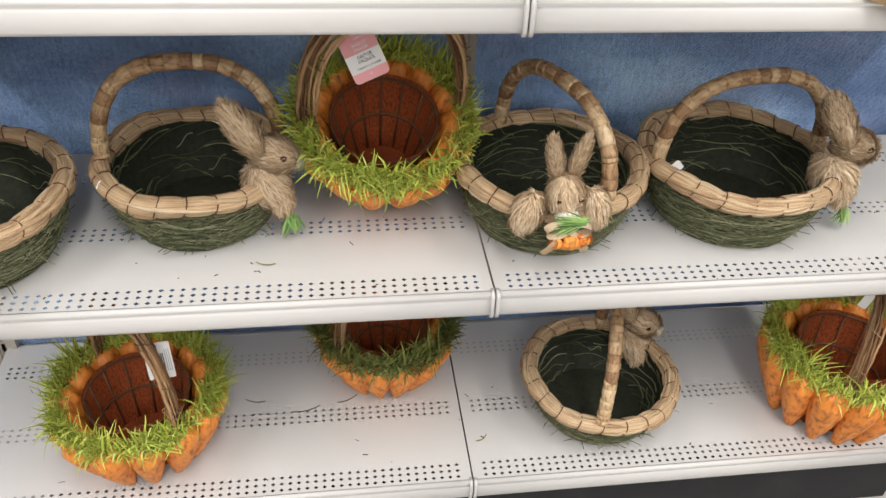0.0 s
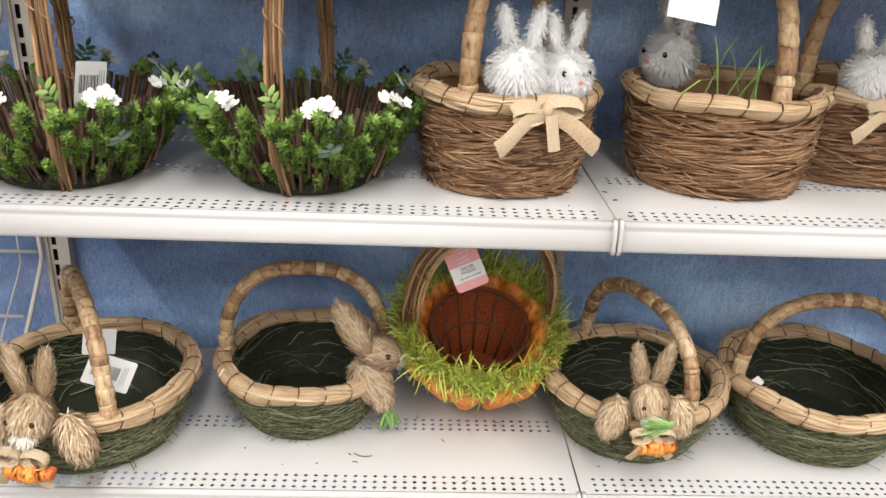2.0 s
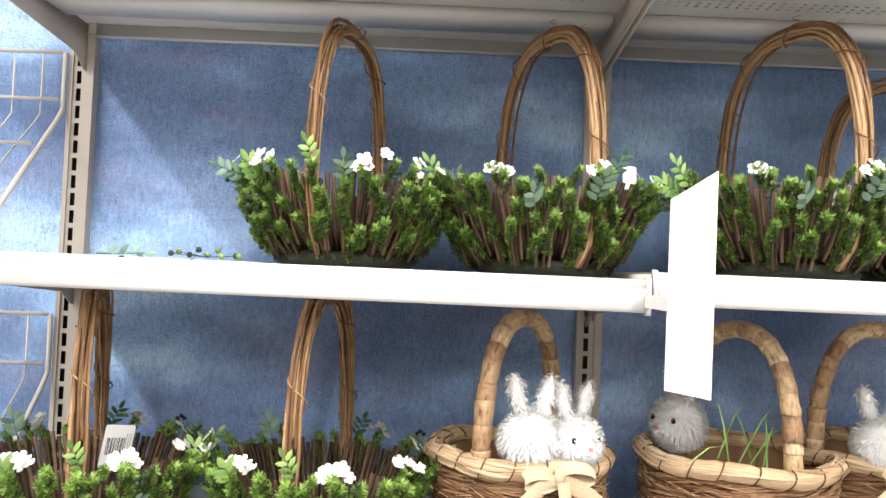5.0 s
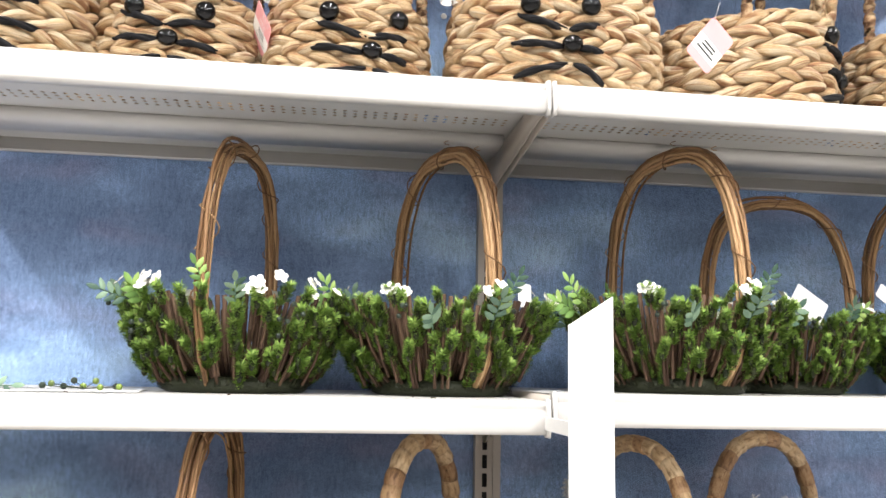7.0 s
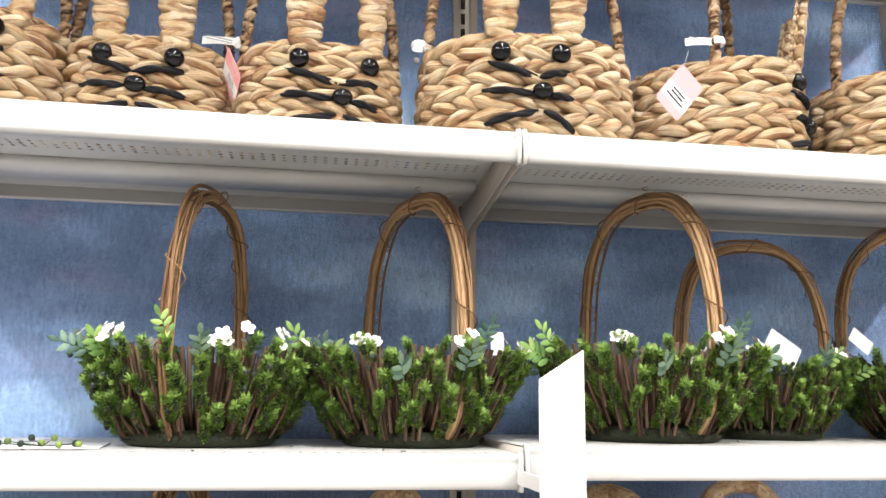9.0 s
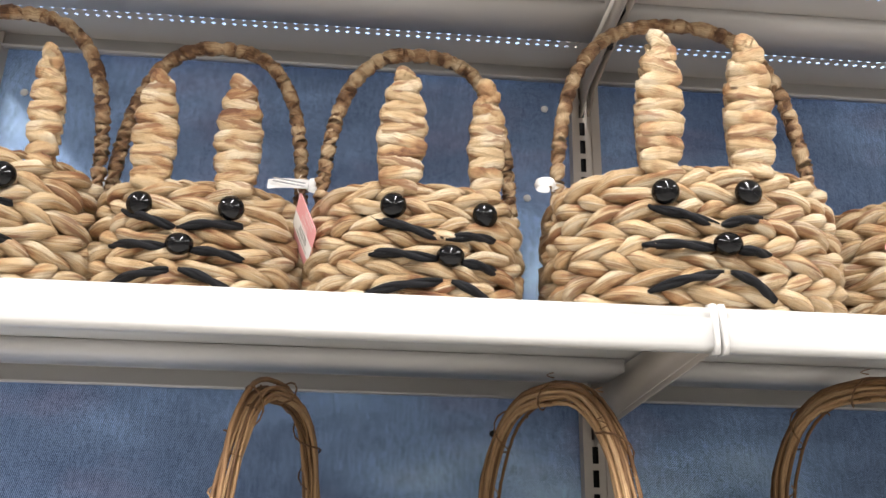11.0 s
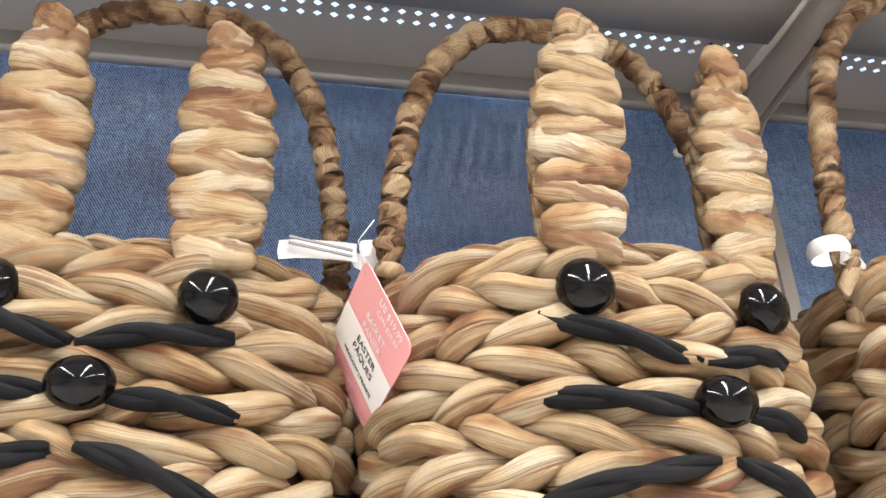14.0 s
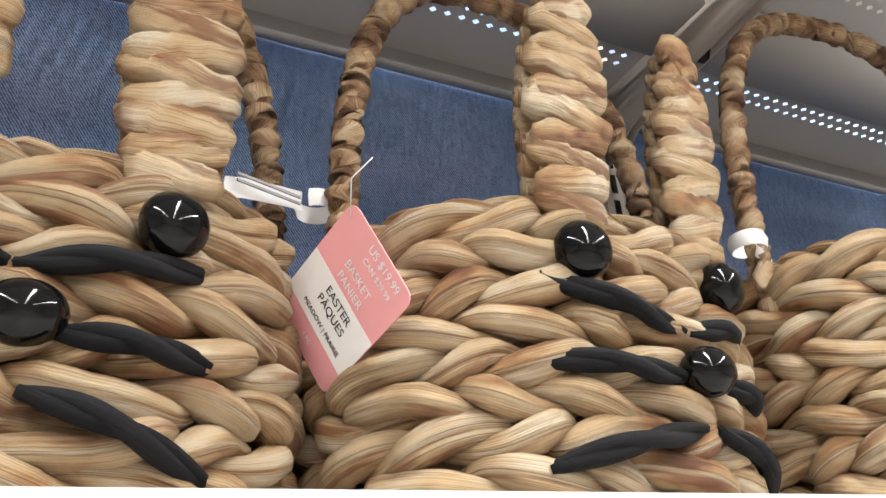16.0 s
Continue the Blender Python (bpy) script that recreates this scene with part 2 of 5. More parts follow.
# ---- builders ----
class Geo:
    """Gathers vertices, faces and a strand coordinate, and makes one mesh of them."""

    def __init__(self):
        self.v, self.f, self.s, self.n, self.m = [], [], [], 0, []

    def add(self, verts, faces, strand=None, slot=0):
        verts = np.asarray(verts, float)
        self.v.append(verts)
        self.s.append(np.zeros((len(verts), 2)) if strand is None else np.asarray(strand, float))
        k = self.n
        self.f.extend(tuple(i + k for i in f) for f in faces)
        self.m.extend([slot] * len(faces))
        self.n += len(verts)
        return self

    def box(self, x0, x1, y0, y1, z0, z1, slot=0):
        v = [(x, y, z) for z in (z0, z1) for y in (y0, y1) for x in (x0, x1)]
        return self.add(v, [(0, 2, 3, 1), (4, 5, 7, 6), (0, 1, 5, 4), (2, 6, 7, 3), (0, 4, 6, 2), (1, 3, 7, 5)], slot=slot)

    def tube(self, pts, radii, sides=6, closed=False, flat=1.0, up=None, cap=True, slot=0, seed=0.0, fold=0.0):
        """A tube along pts. flat squeezes it along the normal nearest to up; fold creases it lengthwise."""
        p = np.asarray(pts, float)
        n = len(p)
        r = np.broadcast_to(np.asarray(radii, float), (n,))
        t = (np.roll(p, -1, 0) - np.roll(p, 1, 0)) if closed else np.gradient(p, axis=0)
        t /= np.maximum(np.linalg.norm(t, axis=1, keepdims=True), 1e-9)
        if up is None:
            ref = np.zeros((n, 3))
            ref[:] = (0, 0, 1) if np.abs(t[:, 2]).mean() < 0.8 else (1, 0, 0)
        else:
            ref = np.broadcast_to(np.asarray(up, float), (n, 3))
        a = np.cross(t, ref)
        a /= np.maximum(np.linalg.norm(a, axis=1, keepdims=True), 1e-6)
        b = np.cross(a, t)
        ang = np.arange(sides) * 2 * math.pi / sides
        ring = a[:, None] * np.cos(ang)[None, :, None] + b[:, None] * (np.sin(ang) * flat)[None, :, None]
        crease = np.ones((n, sides))
        if fold:
            drift = np.linspace(0, 2.5, n)[:, None]
            crease += fold * (np.sin(5 * ang[None] + seed * 7 + drift) + 0.7 * np.sin(3 * ang[None] - seed * 3 - 2 * drift))
        v = (p[:, None] + ring * (r[:, None] * crease)[:, :, None]).reshape(-1, 3)
        run = np.r_[0, np.cumsum(np.linalg.norm(np.diff(p, axis=0), axis=1))] + seed
        st = np.stack([np.repeat(run, sides), np.tile(ang / 2 + seed * 3, n)], 1)
        f = []
        for i in range(n if closed else n - 1):
            j = (i + 1) % n
            for k in range(sides):
                q = (k + 1) % sides
                f.append((i * sides + k, i * sides + q, j * sides + q, j * sides + k))
        if cap and not closed:
            f.append(tuple(range(sides))[::-1])
            f.append(tuple(range((n - 1) * sides, n * sides)))
        return self.add(v, f, st, slot)

    def blade(self, pts, widths, side, slot=0, seed=0.0):
        """A thin flat strip along pts, widths across, lying along side, with a slight fold."""
        p = np.asarray(pts, float)
        n = len(p)
        w = np.broadcast_to(np.asarray(widths, float), (n,))
        s = np.broadcast_to(np.asarray(side, float), (n, 3))
        t = np.gradient(p, axis=0)
        nrm = np.cross(t, s)
        nrm /= np.maximum(np.linalg.norm(nrm, axis=1, keepdims=True), 1e-9)
        v = np.stack([p - s * w[:, None], p + nrm * w[:, None] * 0.35, p + s * w[:, None]], 1).reshape(-1, 3)
        run = np.arange(n) * 0.02 + seed
        st = np.stack([np.repeat(run, 3), np.tile([0, 0.5, 1.0], n)], 1)
        f = []
        for i in range(n - 1):
            f += [(3 * i, 3 * i + 1, 3 * i + 4, 3 * i + 3), (3 * i + 1, 3 * i + 2, 3 * i + 5, 3 * i + 4)]
        return self.add(v, f, st, slot)

    def ball(self, centre, radii, rings=8, sides=12, turn=None, slot=0):
        th = np.linspace(0, math.pi, rings + 1)[1:-1]
        ph = np.arange(sides) * 2 * math.pi / sides
        v = [(0, 0, 1)] + [(math.sin(a) * math.cos(b), math.sin(a) * math.sin(b), math.cos(a)) for a in th for b in ph] + [(0, 0, -1)]
        v = np.array(v) * np.asarray(radii, float)
        if turn is not None:
            v = v @ np.array(turn.to_3x3()).T
        v = v + np.asarray(centre, float)
        f = [(0, 1 + k, 1 + (k + 1) % sides) for k in range(sides)]
        for i in range(rings - 2):
            for k in range(sides):
                q = (k + 1) % sides
                f.append((1 + i * sides + k, 1 + (i + 1) * sides + k, 1 + (i + 1) * sides + q, 1 + i * sides + q))
        last, base = len(v) - 1, 1 + (rings - 2) * sides
        f += [(last, base + (k + 1) % sides, base + k) for k in range(sides)]
        return self.add(v, f, slot=slot)

    def mesh(self, name, mats, smooth=True):
        me = bpy.data.meshes.new(name)
        v = np.concatenate(self.v)
        me.from_pydata(v.tolist(), [], self.f)
        at = me.attributes.new("strand", "FLOAT2", "POINT")
        at.data.foreach_set("vector", np.concatenate(self.s).astype(np.float32).ravel())
        for m in mats if isinstance(mats, (list, tuple)) else [mats]:
            me.materials.append(m)
        if isinstance(mats, (list, tuple)):
            me.polygons.foreach_set("material_index", self.m)
        if smooth:
            me.polygons.foreach_set("use_smooth", [True] * len(self.f))
        me.update()
        return me


def part(name, geo, mats, parent, label="", at=None, smooth=True):
    ob = new(name, geo.mesh(name, mats, smooth) if isinstance(geo, Geo) else geo)
    ob.parent = parent
    if at is not None:
        ob.matrix_basis = at
    if label:
        ob["label"] = label
    return ob


def thing(name, label, category, at=None, group="", kind=""):
    ob = new(name)
    ob.empty_display_size = 0.05
    if at is not None:
        ob.matrix_basis = at
    return tagged(ob, label, category, group, kind)


def solid(name, geo, mats, label, category, group="", kind="", smooth=False, at=None):
    ob = new(name, geo.mesh(name, mats, smooth))
    if at is not None:
        ob.matrix_basis = at
    return tagged(ob, label, category, group, kind)


def rnd(a, b):
    return random.uniform(a, b)


# ---- the shelving ----
BAY, DEPTH, BACK = 0.914, 0.419, 0.43
LEVELS = dict(A=0.212, B=0.668, C=1.111, D=1.504, E=1.917, F=2.421)
PITCH = 0.0150


def holed(geo, x0, x1, y0, y1, z, nx, ny, hx, hy, diamond=True):
    """A sheet at height z, cut with nx by ny openings."""
    dx, dy = (x1 - x0) / nx, (y1 - y0) / ny
    v, f = [], []
    for j in range(ny):
        for i in range(nx):
            a, b = x0 + i * dx, y0 + j * dy
            cx, cy, k = a + dx / 2, b + dy / 2, len(v)
            v += [(a, b, z), (a + dx, b, z), (a + dx, b + dy, z), (a, b + dy, z)]
            if diamond:
                v += [(cx, cy - hy, z), (cx + hx, cy, z), (cx, cy + hy, z), (cx - hx, cy, z)]
                f += [(k, k + 1, k + 4), (k + 1, k + 2, k + 5), (k + 2, k + 3, k + 6), (k + 3, k, k + 7),
                      (k + 1, k + 5, k + 4), (k + 2, k + 6, k + 5), (k + 3, k + 7, k + 6), (k, k + 4, k + 7)]
            else:
                v += [(cx - hx, cy - hy, z), (cx + hx, cy - hy, z), (cx + hx, cy + hy, z), (cx - hx, cy + hy, z)]
                f += [(k, k + 1, k + 5, k + 4), (k + 1, k + 2, k + 6, k + 5), (k + 2, k + 3, k + 7, k + 6), (k + 3, k, k + 4, k + 7)]
    geo.add(v, f)


def sheet(geo, x0, x1, y0, y1, z):
    geo.add([(x0, y0, z), (x1, y0, z), (x1, y1, z), (x0, y1, z)], [(0, 1, 2, 3)])


BANDS = ((0.006, 0.045), (0.157, 0.196), (0.318, 0.357))


def profile(geo, x0, x1, outline):
    """A bar along x with the closed outline of (y, z) points."""
    n = len(outline)
    v = [(x, y, z) for x in (x0, x1) for y, z in outline]
    f = [(i, (i + 1) % n, n + (i + 1) % n, n + i) for i in range(n)]
    geo.add(v, f + [tuple(range(n))[::-1], tuple(range(n, 2 * n))])


def build_shelf():
    """One shelf, its left front corner at the origin and its top at height nought."""
    t = thing("shelf", "white enamelled steel shelf with rows of punched diamond holes", "shelf", group="shelves")
    g = Geo()
    w0, w1 = 0.0015, BAY - 0.0015
    edge, inner = 0.018, BAY - 0.018
    cols = int((inner - edge) / PITCH)
    y = 0.004
    for a, b in BANDS:
        sheet(g, edge, inner, y, a, 0)
        holed(g, edge, inner, a, b, 0, cols, 3, 0.0040, 0.0034)
        y = b
    sheet(g, edge, inner, y, DEPTH - 0.006, 0)
    sheet(g, w0, edge, 0.004, DEPTH - 0.006, 0)
    sheet(g, inner, w1, 0.004, DEPTH - 0.006, 0)
    part("deck", g, SHELF, t, smooth=False)
    g = Geo()
    profile(g, w0, w1, [(0.004, 0.0005), (0.001, 0.0005), (-0.003, -0.002), (-0.0045, -0.006), (-0.0025, -0.009), (-0.004, -0.012),
                        (-0.0065, -0.015), (-0.0065, -0.036), (-0.005, -0.040), (0.0, -0.041), (0.012, -0.040), (0.012, -0.037), (0.002, -0.036), (0.002, -0.004)])
    part("front_rail", g, SHELF, t, "white price rail along the shelf front")
    g = Geo()
    profile(g, w0, w1, [(DEPTH - 0.006, 0), (DEPTH, 0), (DEPTH, -0.024), (DEPTH - 0.012, -0.024), (DEPTH - 0.012, -0.021), (DEPTH - 0.006, -0.020)])
    part("back_lip", g, SHELF, t)
    g = Geo()
    profile(g, w0 + 0.012, w1 - 0.012, [(0.234, -0.001), (0.316, -0.001), (0.314, -0.016), (0.236, -0.016)])
    part("stiffener", g, SHELF, t)
    for x0, x1 in ((0.004, 0.0065), (BAY - 0.0065, BAY - 0.004)):
        g = Geo()
        profile(g, x0, x1, [(0.003, -0.002), (DEPTH + 0.006, -0.002), (DEPTH + 0.010, -0.085), (DEPTH - 0.012, -0.085), (DEPTH - 0.05, -0.062), (0.03, -0.036), (0.003, -0.034)])
        part("bracket", g, UPRIGHT, t, "putty-coloured steel bracket")
    for x in (w0, w1 - 0.005):
        g = Geo()
        profile(g, x, x + 0.005, [(0.006, 0.0035), (-0.006, 0.0025), (-0.0095, -0.006), (-0.0105, -0.036), (-0.007, -0.044), (0.006, -0.044)])
        part("end_cap", g, SHELF, t)
    return t


shelf = build_shelf()
shelf.matrix_basis = pose(0, 0, LEVELS["A"])
for level, height in LEVELS.items():
    for bay in (-1, 0):
        if (level, bay) != ("A", 0):
            copy_thing(shelf, pose(bay * BAY, 0, height + (0.010 if (level, bay) == ("D", 0) else 0)))

SLOT = 0.0309


def build_upright():
    t = thing("shelf_upright", "putty-coloured slotted steel shelf upright", "shelf upright", group="shelf uprights")
    count = 90
    g = Geo()
    h = Geo()
    holed(h, -0.0145, 0.0045, 0.0, count * SLOT, 0, 1, count, 0.0042, 0.0112, diamond=False)
    for v in h.v:
        v[:] = v[:, [0, 2, 1]]
    g.add(np.concatenate(h.v), [f[::-1] for f in h.f])
    g.box(-0.022, -0.0145, -0.004, 0.03, 0.0, count * SLOT)
    g.box(0.0045, 0.009, 0.0, 0.03, 0.0, count * SLOT)
    g.box(0.009, 0.022, -0.004, 0.03, 0.0, count * SLOT)
    part("channel", g, UPRIGHT, t, smooth=False)
    # Solid black box standing in for the shade inside the hollow channel.
    part("slot_shade", Geo().box(-0.0144, 0.0044, 0.012, 0.028, 0.0, count * SLOT), DARK, t)
    return t


upright = build_upright()
upright.matrix_basis = pose(0, 0.412, 0.012)
for x in (-2 * BAY, -BAY, BAY):
    copy_thing(upright, pose(x, 0.412, 0.012))

# backs
for x0, x1 in ((-2 * BAY, -BAY), (-BAY, 0), (0, BAY)):
    solid("back_panel", Geo().box(x0 + 0.02, x1 - 0.02, BACK, BACK + 0.012, 0.205, 2.78), DENIM,
          "blue printed denim covering on the shelf back", "wall", kind="structure")

# floor, ceiling, far walls
FLOOR = painted("pale_floor_vinyl", (0.42, 0.40, 0.38), 0.3, (0.25, 0.24, 0.22), 0.5)
KICK = painted("black_kick_plate", (0.010, 0.010, 0.012), 0.7, (0.03, 0.03, 0.03), 0.4)
PLASTER = painted("pale_plaster", (0.70, 0.69, 0.67), 0.8)
solid("floor", Geo().box(-8, 8, -13, 1.2, -0.1, 0.0), FLOOR, "pale grey vinyl shop floor", "floor", kind="structure")
solid("baseboard", Geo().box(-2 * BAY, BAY, 0.03, 0.05, 0.002, 0.165), KICK, "black kick plate under the lowest shelf", "baseboard", kind="structure")
solid("ceiling", Geo().box(-8, 8, -13, 1.2, CEILING_Z, CEILING_Z + 0.1), PLASTER, "pale shop ceiling", "ceiling", kind="structure")
for name, box in (("wall_north", (-8, 8, 1.2, 1.3, 0, CEILING_Z)), ("wall_south", (-8, 8, -13.1, -13, 0, CEILING_Z)),
                  ("wall_west", (-8.1, -8, -13, 1.2, 0, CEILING_Z)), ("wall_east", (8, 8.1, -13, 1.2, 0, CEILING_Z))):
    solid(name, Geo().box(*box), PLASTER, "pale plain shop wall", "wall", kind="structure")

# ---- parts of the baskets ----
def arch(span, h0, top, n=60, power=0.8):
    th = np.linspace(0, math.pi, n)
    c, s = np.cos(th), np.sin(th)
    return np.stack([span * np.sign(c) * np.abs(c) ** power, 0 * th, h0 + (top - h0) * np.maximum(s, 0) ** power], 1)


def resample(p, n):
    run = np.r_[0, np.cumsum(np.linalg.norm(np.diff(p, axis=0), axis=1))]
    s = np.linspace(0, run[-1], n)
    return np.stack([np.interp(s, run, p[:, k]) for k in range(3)], 1), run[-1]


def bands(geo, path, radius, band, sides=9, flat=1.0):
    """Wrapped strips: short overlapping sleeves along a path."""
    fine, length = resample(np.asarray(path, float), 240)
    count = max(3, int(length / band))
    radius = np.broadcast_to(np.asarray(radius, float), (240,)) if np.ndim(radius) == 0 else np.interp(np.linspace(0, 1, 240), np.linspace(0, 1, len(radius)), radius)
    cut = np.sort(np.clip(np.linspace(0, 1, count + 1) + np.random.uniform(-0.3, 0.3, count + 1) / count, 0, 1))
    cut[0], cut[-1] = 0, 1
    for a, b in zip(cut[:-1], cut[1:]):
        i, j = int(a * 239), min(239, int(b * 239) + 2)
        k = np.linspace(i, j, 5).astype(int)
        swell = np.array([1.07, 1.10, 1.06, 1.01, 0.95]) * rnd(0.97, 1.05)
        geo.tube(fine[k] + np.random.normal(0, 0.0003, (5, 3)), radius[k] * swell, sides, flat=flat, seed=rnd(0, 9))


def wrapped_handle(parent, span, h0, top, radius, turn, label="", band=0.017):
    g = Geo()
    bands(g, arch(span, h0, top), radius, band)
    return part("handle", g, WRAP, parent, label, at=pose(0, 0, 0, 0, 0, turn))


def twig_handle(parent, span, h0, top, radius, turn, low=0.0, count=17):
    base = arch(span, h0, top, 50, 0.72)
    if low:
        leg = np.array([[span * 0.62, 0, 0.0], [span * 0.86, 0, low * 0.5]])
        base = np.concatenate([leg, base, (leg * (-1, 1, 1))[::-1]])
    base, length = resample(base, 46)
    g = Geo()
    for k in range(count):
        a = 2 * math.pi * k / count
        sway = np.cumsum(np.random.normal(0, 0.00065, (46, 3)), 0)
        ring = radius * rnd(0.15, 0.80)
        off = np.stack([np.cos(a + np.linspace(0, 2.6, 46)) * ring, np.sin(a + np.linspace(0, 2.6, 46)) * ring, 0 * np.arange(46)], 1)
        t = np.gradient(base, axis=0)
        t /= np.linalg.norm(t, axis=1, keepdims=True)
        n = np.cross(t, (0, 1, 0))
        p = base + n * off[:, :1] + np.array((0, 1, 0)) * off[:, 1:2] + sway
        i, j = random.randint(0, 4), 46 - random.randint(0, 4)
        g.tube(p[i:j], rnd(0.0014, 0.0033), 5, seed=rnd(0, 9))
    h = part("handle", g, TWIG, parent, "bundle of brown vine twigs", at=pose(0, 0, 0, 0, 0, turn))
    g = Geo()
    for k in range(7):
        c = 3 + int(k * 40 / 7)
        seg, _ = resample(base[c:c + 5], 16)
        t = np.gradient(seg, axis=0)
        t /= np.linalg.norm(t, axis=1, keepdims=True)
        n = np.cross(t, (0, 1, 0))
        a = np.linspace(0, 2 * math.pi * 1.3, 16)
        g.tube(seg + (n * np.cos(a)[:, None] + np.array((0, 1, 0)) * np.sin(a)[:, None]) * radius * 1.15, 0.0011, 4)
    for k in range(10):
        p = base[random.randint(4, 41)] + np.random.normal(0, radius * 0.6, 3)
        a = np.linspace(0, rnd(5, 11), 14)
        g.tube(p + np.stack([np.cos(a) * 0.005 + a * 0.001, np.sin(a) * 0.005, a * rnd(-0.0016, 0.0016)], 1), 0.0007, 3)
    part("tendril", g, TWIG, h)
    return h


def ring_path(a, b, z, n=140, power=2.0):
    th = np.arange(n) * 2 * math.pi / n
    c, s = np.cos(th), np.sin(th)
    return np.stack([a * np.sign(c) * np.abs(c) ** (2 / power), b * np.sign(s) * np.abs(s) ** (2 / power), np.full(n, z)], 1)


def raffia_rim(parent, a, b, z, radius, stitches=22):
    n = 176
    p = ring_path(a, b, z, n)
    phase = (np.arange(n) * stitches / n) % 1
    swell = 1 - 0.16 * np.exp(-((phase - 0.5) / 0.13) ** 2)
    wave = 0.003 * np.sin(np.arange(n) * 2 * math.pi * 5 / n + rnd(0, 6))
    p = p + np.stack([0 * wave, 0 * wave, wave], 1)
    g = Geo()
    g.tube(p, radius * swell, 12, closed=True, flat=0.92, seed=rnd(0, 9))
    th = np.arange(n) * 2 * math.pi / n
    out = np.stack([np.cos(th), np.sin(th), 0 * th], 1)
    for k in range(46):
        i = random.randint(0, n - 1)
        m = random.randint(12, 30)
        idx = (i + np.arange(m)) % n
        t = rnd(-0.6, 3.6) + np.linspace(0, rnd(-0.9, 0.9), m)
        rr = radius * swell[idx] * 1.0
        q = p[idx] + out[idx] * (np.cos(t) * rr)[:, None] + np.array((0, 0, 1)) * (np.sin(t) * rr * 0.92)[:, None]
        w = np.sin(np.linspace(0.15, math.pi - 0.15, m)) * rnd(0.002, 0.0042)
        g.tube(q, w, 5, seed=rnd(0, 9))
    rim = part("rim", g, RAFFIA, parent, "thick pale raffia rim")
    g = Geo()
    for k in range(stitches):
        i = int((k + 0.5) * n / stitches) % n
        c, o = p[i], out[i]
        tang = np.array((-o[1], o[0], 0))
        ang = np.arange(14) * 2 * math.pi / 14
        q = c + (o[None] * np.cos(ang)[:, None] + np.array((0, 0, 1)) * np.sin(ang)[:, None]) * radius * 0.93 + tang[None] * (np.sin(ang + 0.6) * radius * 0.45)[:, None]
        g.tube(q, 0.0011, 4, closed=True)
    part("stitching", g, THREAD, rim, "dark thread stitching")
    return rim


def woven_wall(parent, r0, r1, height, squash, strands, mat, name="wall", thick=0.0015, bulge=0.012, loose=110, inside=100, label=""):
    g = Geo()
    n, rings = 40, 7
    for inner in (0, 1):
        v = []
        for j in range(rings):
            u = j / (rings - 1)
            r = r0 + (r1 - r0) * u + bulge * math.sin(math.pi * u) - 0.004 - 0.003 * inner
            v += [(r * math.cos(t), r * squash * math.sin(t), height * u + 0.002) for t in np.arange(n) * 2 * math.pi / n]
        f = [(j * n + k, j * n + (k + 1) % n, (j + 1) * n + (k + 1) % n, (j + 1) * n + k) for j in range(rings - 1) for k in range(n)]
        g.add(v, [q[::-1] for q in f] if inner else f)
    g.add([(r0 * math.cos(t), r0 * squash * math.sin(t), 0.004) for t in np.arange(n) * 2 * math.pi / n], [tuple(range(n))])
    # Grass walls get a liner coloured as the shade behind their strands.
    liner = part("liner", g, SHADE_LINER if mat is GRASSWEAVE else mat, parent)
    g = Geo()
    for k in range(strands + inside):
        inn = k >= strands
        u0 = rnd(0.0, 1.0)
        m = 12
        start, sweep = rnd(0, 2 * math.pi), rnd(0.2, 1.1)
        t = start + np.linspace(0, sweep, m)
        u = np.clip(u0 + np.linspace(0, rnd(-0.30, 0.30), m) + 0.04 * np.sin(np.linspace(0, rnd(3, 9), m)), 0.0, 1.0)
        r = r0 + (r1 - r0) * u + bulge * np.sin(math.pi * u) + (rnd(-0.011, -0.007) if inn else rnd(-0.003, 0.003))
        q = np.stack([r * np.cos(t), r * squash * np.sin(t), height * u + 0.002], 1)
        g.tube(q, thick * rnd(0.6, 1.35), 4, seed=rnd(0, 9), cap=False)
    for k in range(loose):
        t, u = rnd(0, 2 * math.pi), rnd(0.05, 0.95)
        r = r0 + (r1 - r0) * u + bulge * math.sin(math.pi * u)
        p = np.array((r * math.cos(t), r * squash * math.sin(t), height * u + 0.004))
        d = np.array((math.cos(t) * 0.5 - math.sin(t) * rnd(-1, 1), math.sin(t) * 0.5 + math.cos(t) * rnd(-1, 1), rnd(-0.3, 0.4)))
        g.tube(p + d[None] * np.linspace(0, rnd(0.012, 0.03), 4)[:, None], 0.0007, 3, seed=rnd(0, 9))
    return part(name, g, mat, parent, label)


